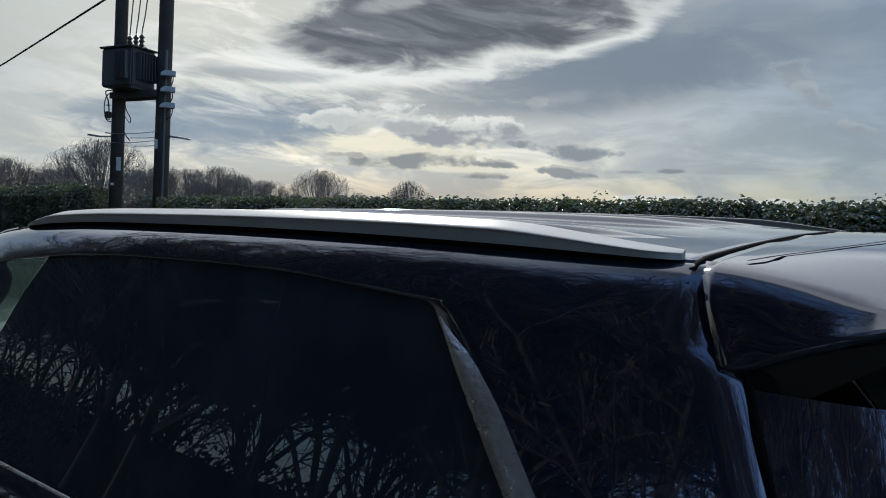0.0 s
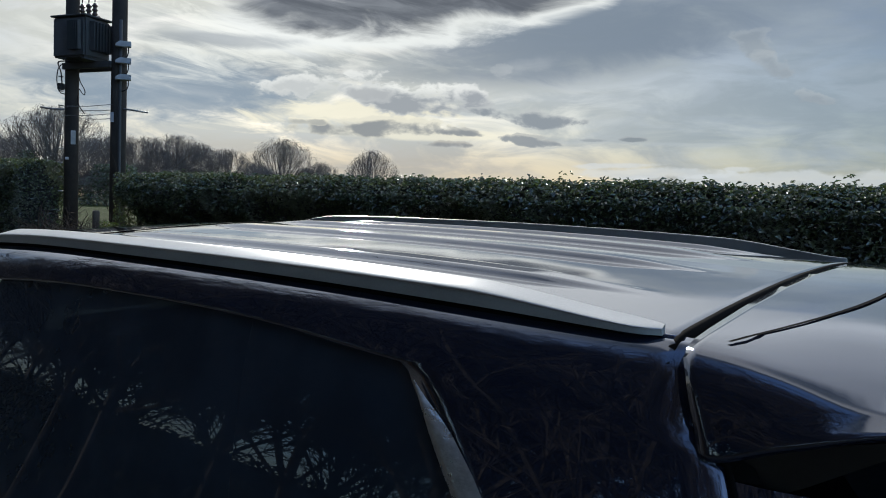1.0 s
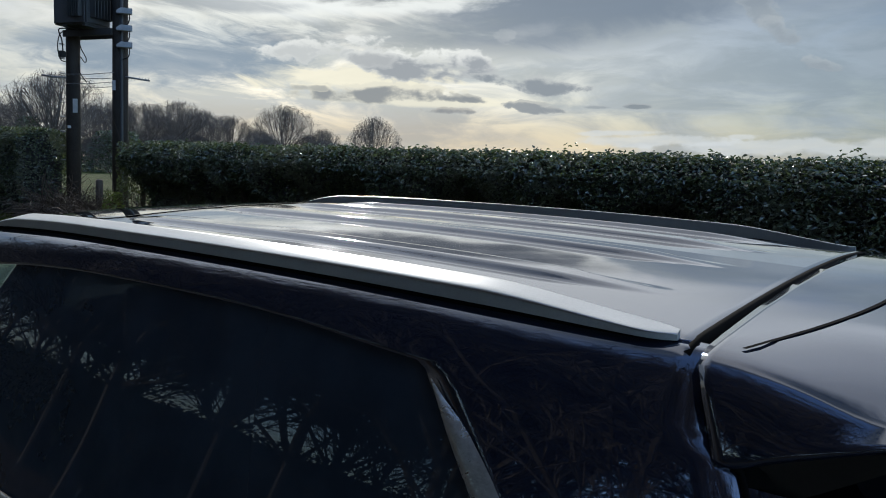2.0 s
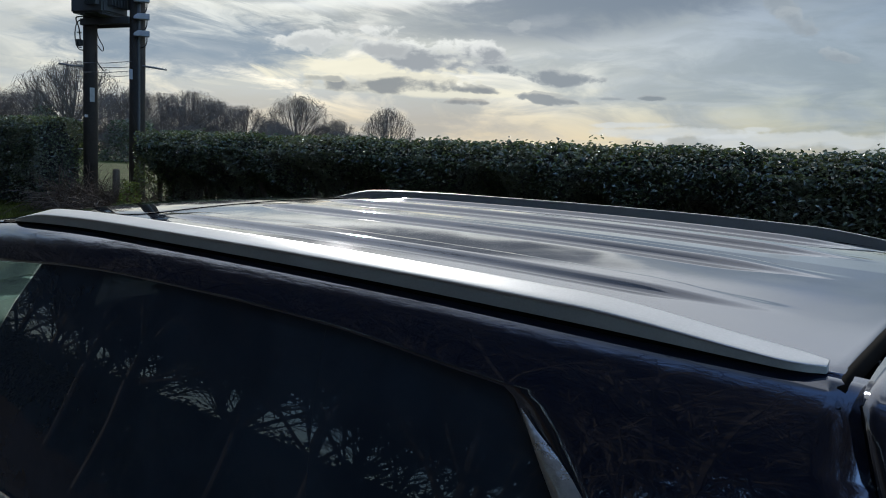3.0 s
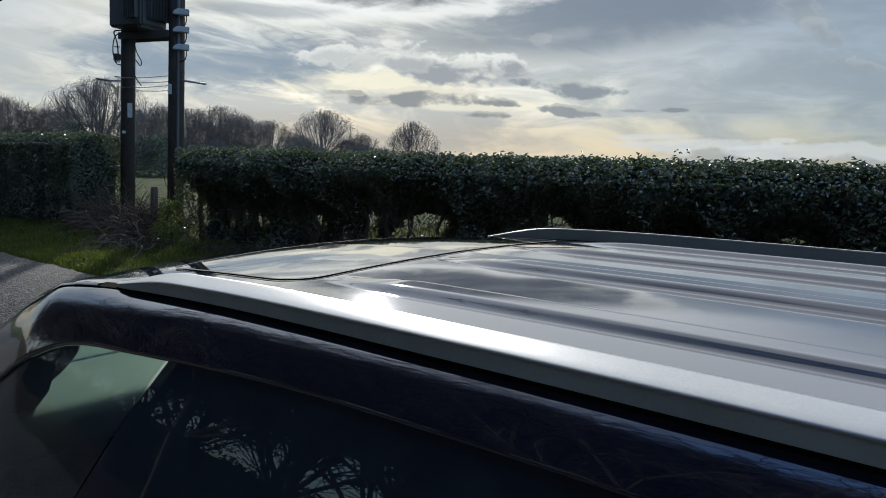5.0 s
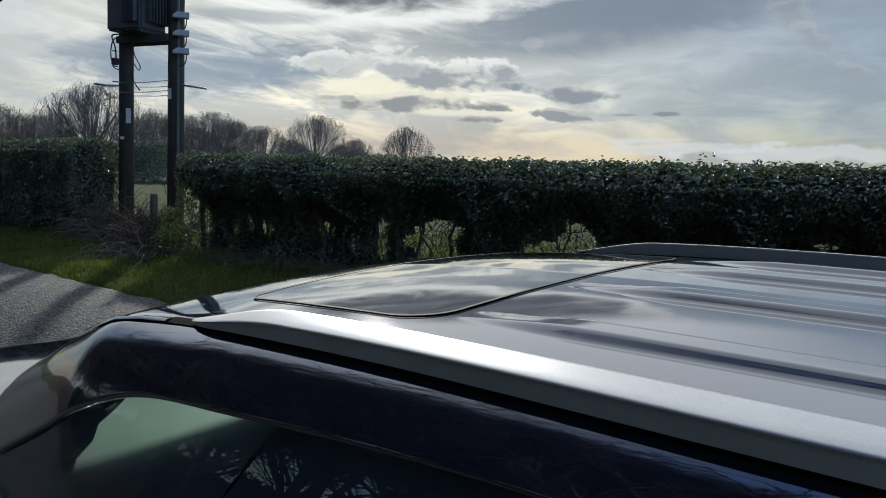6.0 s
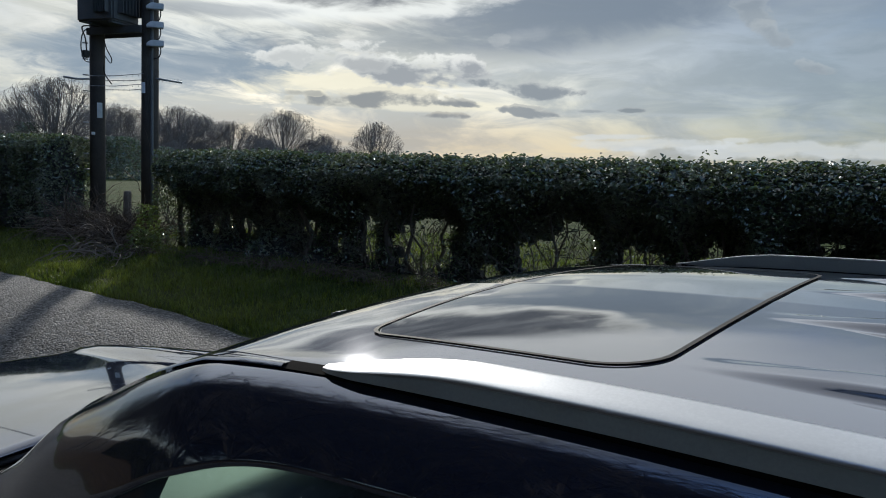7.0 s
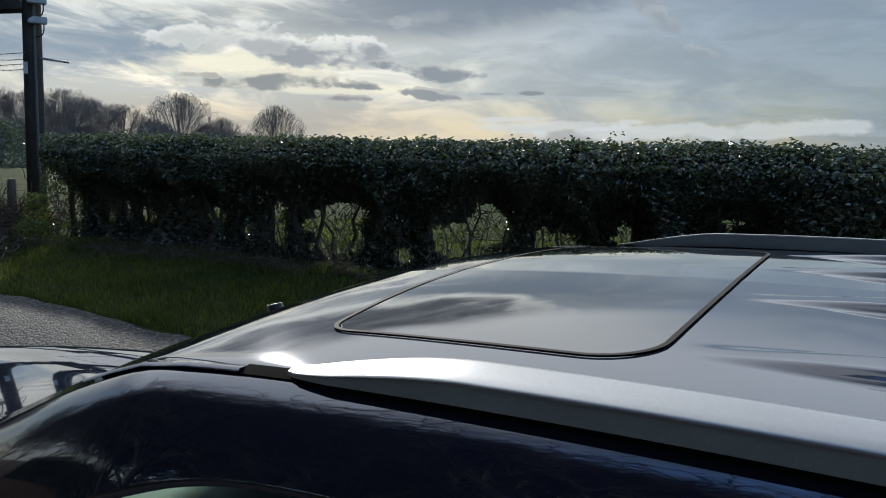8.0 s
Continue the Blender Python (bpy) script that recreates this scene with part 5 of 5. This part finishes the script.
# anti-climb ironwork and barbed wire
for pole, sgn in ((PR, 1), (PL, -1)):
    arm = thing("anti_climb_bar", "dull steel bar wound with barbed wire on the pole", "bar", pole + Vector((0, 0, 3.44 - pole.z)), "anti-climb bars")
    way = Vector((0.55, 0.83, 0)) * sgn
    part("bar", tube([way * 0.10 + Vector((0.13, -0.09, 0.0)), way * 0.30 + Vector((0.1, -0.07, -0.01 * 1)), way * 0.52 + Vector((0.1, -0.07, -0.03 if sgn > 0 else 0.01))], 0.017, 8), STEEL, arm)
    rng = random.Random(5 + sgn)
    for k in range(7):
        c = way * (0.16 + 0.055 * k) + Vector((0.1, -0.07, -0.012))
        part("barb", tube([c - Vector((0.02, 0.0, 0.03)), c + Vector((0.02, 0.01, 0.03))], 0.004, 4), STEEL, arm)
for k, (z, f) in enumerate(((3.50, 0.16), (3.33, 0.16), (3.46, -0.16), (3.30, -0.16))):
    strand = thing("barbed_wire", "thin barbed wire strung between the poles", "wire", along_poles(0, f, z), "barbed wires")
    o = strand.matrix_world.translation
    part("strand", tube([along_poles(-0.6, f, z) - o, along_poles(0, f, z - 0.015) - o, along_poles(0.6, f, z + 0.01) - o], 0.006, 5), STEEL, strand)
    for j in range(9):
        c = along_poles(-0.5 + 0.125 * j, f, z - 0.012) - o
        part("barb", tube([c + Vector((-0.012, 0, -0.018)), c + Vector((0.012, 0, 0.018))], 0.003, 4), STEEL, strand)
# cables looping at the far pole
def loop(points, r, label):
    ob = thing("cable_loop", label, "cable", points[0], "pole cables")
    pts = [Vector(p) - Vector(points[0]) for p in points]
    fine = [Vector([along([(k, p[c]) for k, p in enumerate(pts)], q / 4) for c in range(3)]) for q in range(4 * (len(pts) - 1) + 1)]
    part("cable", tube(fine, r, 6), CABLE, ob)


SIDEWAY, OUT = Vector((0.55, 0.83, 0)), Vector((0.83, -0.55, 0))


def at_pole(p, side_, out, z):
    q = p + SIDEWAY * side_ + OUT * out
    return (q.x, q.y, z)


loop([at_pole(PL, -0.08, 0.14, 4.30), at_pole(PL, -0.20, 0.16, 4.22), at_pole(PL, -0.24, 0.16, 3.98), at_pole(PL, -0.19, 0.16, 3.76), at_pole(PL, -0.10, 0.15, 3.72)], 0.010, "black cable looping at the pole's edge")
loop([at_pole(PL, -0.10, 0.14, 4.34), at_pole(PL, -0.22, 0.15, 4.30), at_pole(PL, -0.17, 0.15, 4.12), at_pole(PL, -0.15, 0.15, 3.9)], 0.012, "black cable looping at the pole's edge")
loop([at_pole(PL, 0.12, 0.12, 4.14), at_pole(PL, 0.16, 0.13, 3.98), at_pole(PL, 0.24, 0.13, 3.82), at_pole(PL, 0.22, 0.13, 3.74), at_pole(PL, 0.13, 0.13, 3.86)], 0.009, "slack black cable hanging by the pole")
loop([at_pole(PL, 0.12, 0.12, 3.72), at_pole(PL, 0.13, 0.13, 3.55), at_pole(PL, 0.24, 0.13, 3.38)], 0.011, "slack black cable hanging by the pole")
jb = thing("junction_box", "small black junction box on the wooden pole", "junction box", at_pole(PL, -0.17, 0.12, 3.86))
part("case", box(-0.05, 0.05, -0.05, 0.05, -0.06, 0.06, 0.01), CABLE, jb, smooth=False)
plate = thing("pole_plate", "narrow faded white plate nailed to the pole", "plate", at_pole(PL, 0.045, 0.148, 2.92))
plate_bm = box(-0.042, 0.042, -0.003, 0.003, -0.13, 0.13, 0.002)
for v in plate_bm.verts:
    v.co = SIDEWAY * v.co.x + OUT * v.co.y + Vector((0, 0, v.co.z))
bmesh.ops.recalc_face_normals(plate_bm, faces=plate_bm.faces[:])
part("sheet", plate_bm, SIGN, plate, smooth=False)
for z in (2.52, 3.28):
    tag = thing("pole_tag", "small pale tag on the wooden pole", "tag", at_pole(PL if z < 3 else PR, -0.06 if z < 3 else -0.10, 0.15, z))
    tb = box(-0.03, 0.03, -0.003, 0.003, -0.025 if z < 3 else -0.09, 0.025 if z < 3 else 0.09, 0.002)
    for v in tb.verts:
        v.co = SIDEWAY * v.co.x + OUT * v.co.y + Vector((0, 0, v.co.z))
    part("sheet", tb, SIGN if z < 3 else GREYBOX, tag, smooth=False)
conduit = thing("conduit", "grey cable guard running down the wooden pole", "conduit", at_pole(PR, 0.03, 0.15, PR.z))
part("pipe", tube([(0, 0, 0), (0, 0, 1.4), (0.0, 0, 3.0), (0.02, 0, 4.2)], 0.030, 10), TANK, conduit)
for k in range(9):
    z = 1.9 + 0.27 * k
    st_ = thing("pole_step", "rusty step bolt in the pole", "step bolt", at_pole(PL, -0.13, 0.02, z), "step bolts")
    part("bolt", tube([(0, 0, 0), tuple(SIDEWAY * -0.09)], 0.012, 6), STEEL, st_)
line = thing("overhead_cable", "thick black overhead cable leaving the poles", "cable", (PL.x, PL.y, 6.35))
o = line.matrix_world.translation
part("span", tube([Vector((PL.x, PL.y, 6.35)) - o, Vector((-21.9, 10.6, 5.97)) - o, Vector((-32, 12.4, 5.7)) - o, Vector((-60, 17.3, 5.9)) - o], 0.022, 6), CABLE, line)

# ---- verge: post, brambles, ivy, grass ----
post = thing("fence_post", "weathered wooden fence post behind the brambles", "fence post", (-13.40, 9.22, ground_z(-13.40, 9.22)))
part("timber", tube([(0, 0, -0.2), (0.005, 0, 0.3), (0.012, 0, 0.68), (0.012, 0, 0.71)], [0.068, 0.066, 0.064, 0.05], 9), WOOD, post)


def thicket(name, label, category, centre, size, count, seed, thick_=0.006, reach=0.9, material=None, droop=0.5):
    """A tangle of thin arching stems."""
    rng = random.Random(seed)
    root = thing(name, label, category, (centre[0], centre[1], ground_z(centre[0], centre[1])))
    inv = root.matrix_world.inverted()
    verts, faces = [], []
    for _ in range(count):
        x, y = centre[0] + rng.gauss(0, size[0] * 0.5), centre[1] + rng.gauss(0, size[1] * 0.5)
        p = Vector((x, y, ground_z(x, y)))
        a = rng.uniform(0, 2 * math.pi)
        way = Vector((math.cos(a) * 0.6, math.sin(a) * 0.6, rng.uniform(0.5, 1.3))).normalized()
        length = reach * rng.uniform(0.4, 1.2)
        r = thick_ * rng.uniform(0.5, 1.5)
        prev = None
        n = 7
        for k in range(n + 1):
            rr = r * (1 - 0.6 * k / n)
            u = way.orthogonal().normalized()
            w = way.cross(u)
            ring = []
            for s_ in range(3):
                t = 2.094 * s_
                verts.append(inv @ (p + rr * (math.cos(t) * u + math.sin(t) * w)))
                ring.append(len(verts) - 1)
            if prev:
                for s_ in range(3):
                    faces.append((prev[s_], prev[(s_ + 1) % 3], ring[(s_ + 1) % 3], ring[s_]))
            prev = ring
            way = (way + Vector((rng.gauss(0, 0.18), rng.gauss(0, 0.18), rng.gauss(-droop * 0.35, 0.12)))).normalized()
            p = p + way * (length / n)
            p.z = max(p.z, ground_z(p.x, p.y) + 0.01)
    ob = new("tangle", cloud_mesh("tangle", verts, faces, material or TWIG))
    ob.parent = root
    tagged(ob, kind="stuff")
    return root


thicket("bramble_thicket", "dry brown tangle of brambles at the foot of the poles", "bramble", (-12.4, 8.45), (0.7, 0.35), 700, 21, 0.007, 0.75)
thicket("bramble_thicket", "dry brown tangle of brambles at the foot of the poles", "bramble", (-13.7, 8.6), (0.6, 0.35), 600, 22, 0.007, 0.9)
thicket("bramble_thicket", "bleached fallen stems lying on the verge", "bramble", (-11.6, 7.6), (0.6, 0.3), 60, 23, 0.012, 0.9, WOOD, 1.0)
thicket("sapling", "thin bare sapling growing beside the pole", "sapling", (-13.6, 10.2), (0.25, 0.2), 16, 24, 0.010, 2.1, TWIG, 0.12)
thicket("sapling", "thin bare sapling growing beside the pole", "sapling", (-13.25, 10.1), (0.15, 0.15), 8, 25, 0.008, 1.7, TWIG, 0.2)
for k, (gx, gw) in enumerate(((-6.9, 0.4), (-5.15, 0.45), (-7.7, 0.2), (-8.7, 0.25), (-9.9, 0.25), (-2.65, 0.25), (-4.3, 0.3))):
    thicket("hedge_twigs", "bare crooked twigs crossing a gap under the hedge", "twigs", (gx, hedge_y(gx) - 0.05), (gw, 0.06), 26, 60 + k, 0.008, 0.8, BARK, 0.05)
thicket("hedge_foot_growth", "dead stalks along the foot of the hedge", "undergrowth", (-8.0, 7.85), (4.2, 0.2), 700, 26, 0.004, 0.35)


def leafy(name, label, category, centre, size, count, seed, material, leaf_size):
    rng = random.Random(seed)
    z0 = ground_z(centre[0], centre[1])
    root = thing(name, label, category, (centre[0], centre[1], z0))
    verts, faces = [], []
    for _ in range(count):
        a, r = rng.uniform(0, 6.283), rng.random() ** 0.6
        h = rng.random()
        p = Vector((size[0] * r * math.cos(a) * (1 - 0.5 * h), size[1] * r * math.sin(a) * (1 - 0.5 * h), size[2] * h))
        leaf(verts, faces, p, (rng.gauss(0, 0.6), rng.gauss(-0.4, 0.6), 1), rng.uniform(0.6, 1.3) * leaf_size, rng)
    ob = new("leafage", cloud_mesh("leafage", verts, faces, material))
    ob.parent = root
    tagged(ob, kind="stuff")
    return root


leafy("ivy_clump", "pale green ivy clump catching the sun beside the pole", "ivy", (-11.45, 8.2), (0.26, 0.25, 0.62), 420, 31, IVY, 0.06)
leafy("ivy_clump", "pale green low weeds at the hedge's end", "weeds", (-11.2, 7.95), (0.45, 0.3, 0.3), 420, 32, IVY, 0.05)
for az, dist, wide, tall, count in ((56.3, 88, 6.5, 4.3, 3600), (53.9, 92, 4.0, 3.6, 1800), (60.9, 90, 2.0, 5.4, 1300), (59.0, 94, 4.5, 3.4, 1500)):
    fx, fy = far_place(az, dist)
    leafy("ivy_clad_thicket", "dark evergreen thicket at the far edge of the field", "thicket", (fx, fy), (wide, 2.0, tall), count, int(az * 10), LEAF, 0.30)
leafy("nettle_patch", "low green weeds in the gap under the hedge", "weeds", (-6.8, 8.7), (0.45, 0.25, 0.22), 260, 33, IVY, 0.05)

rng = random.Random(41)
verts, faces = [], []
for gx, gh in ((-3.72, 0.15), (-2.2, 0.10), (-4.35, 0.08), (-9.2, 0.07), (-1.0, 0.12), (-5.9, 0.09), (-7.0, 0.06)):
    zt = hedge_top(gx) - 0.05
    for k in range(14 if gh > 0.1 else 6):
        leaf(verts, faces, Vector((gx + rng.gauss(0, 0.035), hedge_y(gx) + rng.gauss(0, 0.05), zt + gh * (0.4 + 0.9 * rng.random()))), (rng.gauss(0, 0.7), -0.5, 1), 0.05, rng)
shoots = new("hedge_shoots", cloud_mesh("hedge_shoots", verts, faces, IVY))
tagged(shoots, "fresh green shoots standing above the clipped hedge top", "shoots", kind="stuff")


def grass(name, x0, x1, y_of, depth, count, seed, tall, label):
    rng = random.Random(seed)
    verts, faces = [], []
    for _ in range(count):
        x = rng.uniform(x0, x1)
        y = y_of(x) + depth * rng.random() ** 1.15
        clump = 0.5 + 0.5 * noise.noise(Vector((x * 1.8, y * 1.8, 5)))
        if rng.random() > 0.35 + clump:
            continue
        z = ground_z(x, y) + lump(x, y) - 0.03
        h = tall * rng.uniform(0.4, 1.2) * (0.6 + 0.7 * clump)
        a = rng.uniform(0, 6.283)
        d = Vector((math.cos(a), math.sin(a), 0))
        w = Vector((-d.y, d.x, 0)) * rng.uniform(0.003, 0.006)
        k = len(verts)
        bend = d * h * rng.uniform(0.2, 0.9)
        p = Vector((x, y, z))
        verts += [p - w, p + w, p + w * 0.8 + bend * 0.4 + Vector((0, 0, h * 0.65)), p - w * 0.8 + bend * 0.4 + Vector((0, 0, h * 0.65)), p + bend + Vector((0, 0, h * 0.95))]
        faces += [(k, k + 1, k + 2, k + 3), (k + 3, k + 2, k + 4)]
    ob = new(name, cloud_mesh(name, verts, faces, GRASS))
    return tagged(ob, label, "grass", kind="stuff")


grass("verge_grass", -17.0, -4.0, lambda x: road_edge(x) + 0.05, 2.3, 52000, 51, 0.085, "short green grass on the verge between lane and hedge")
grass("field_grass", -13.0, -1.5, lambda x: 9.2, 4.5, 16000, 52, 0.12, "green field grass behind the hedge")
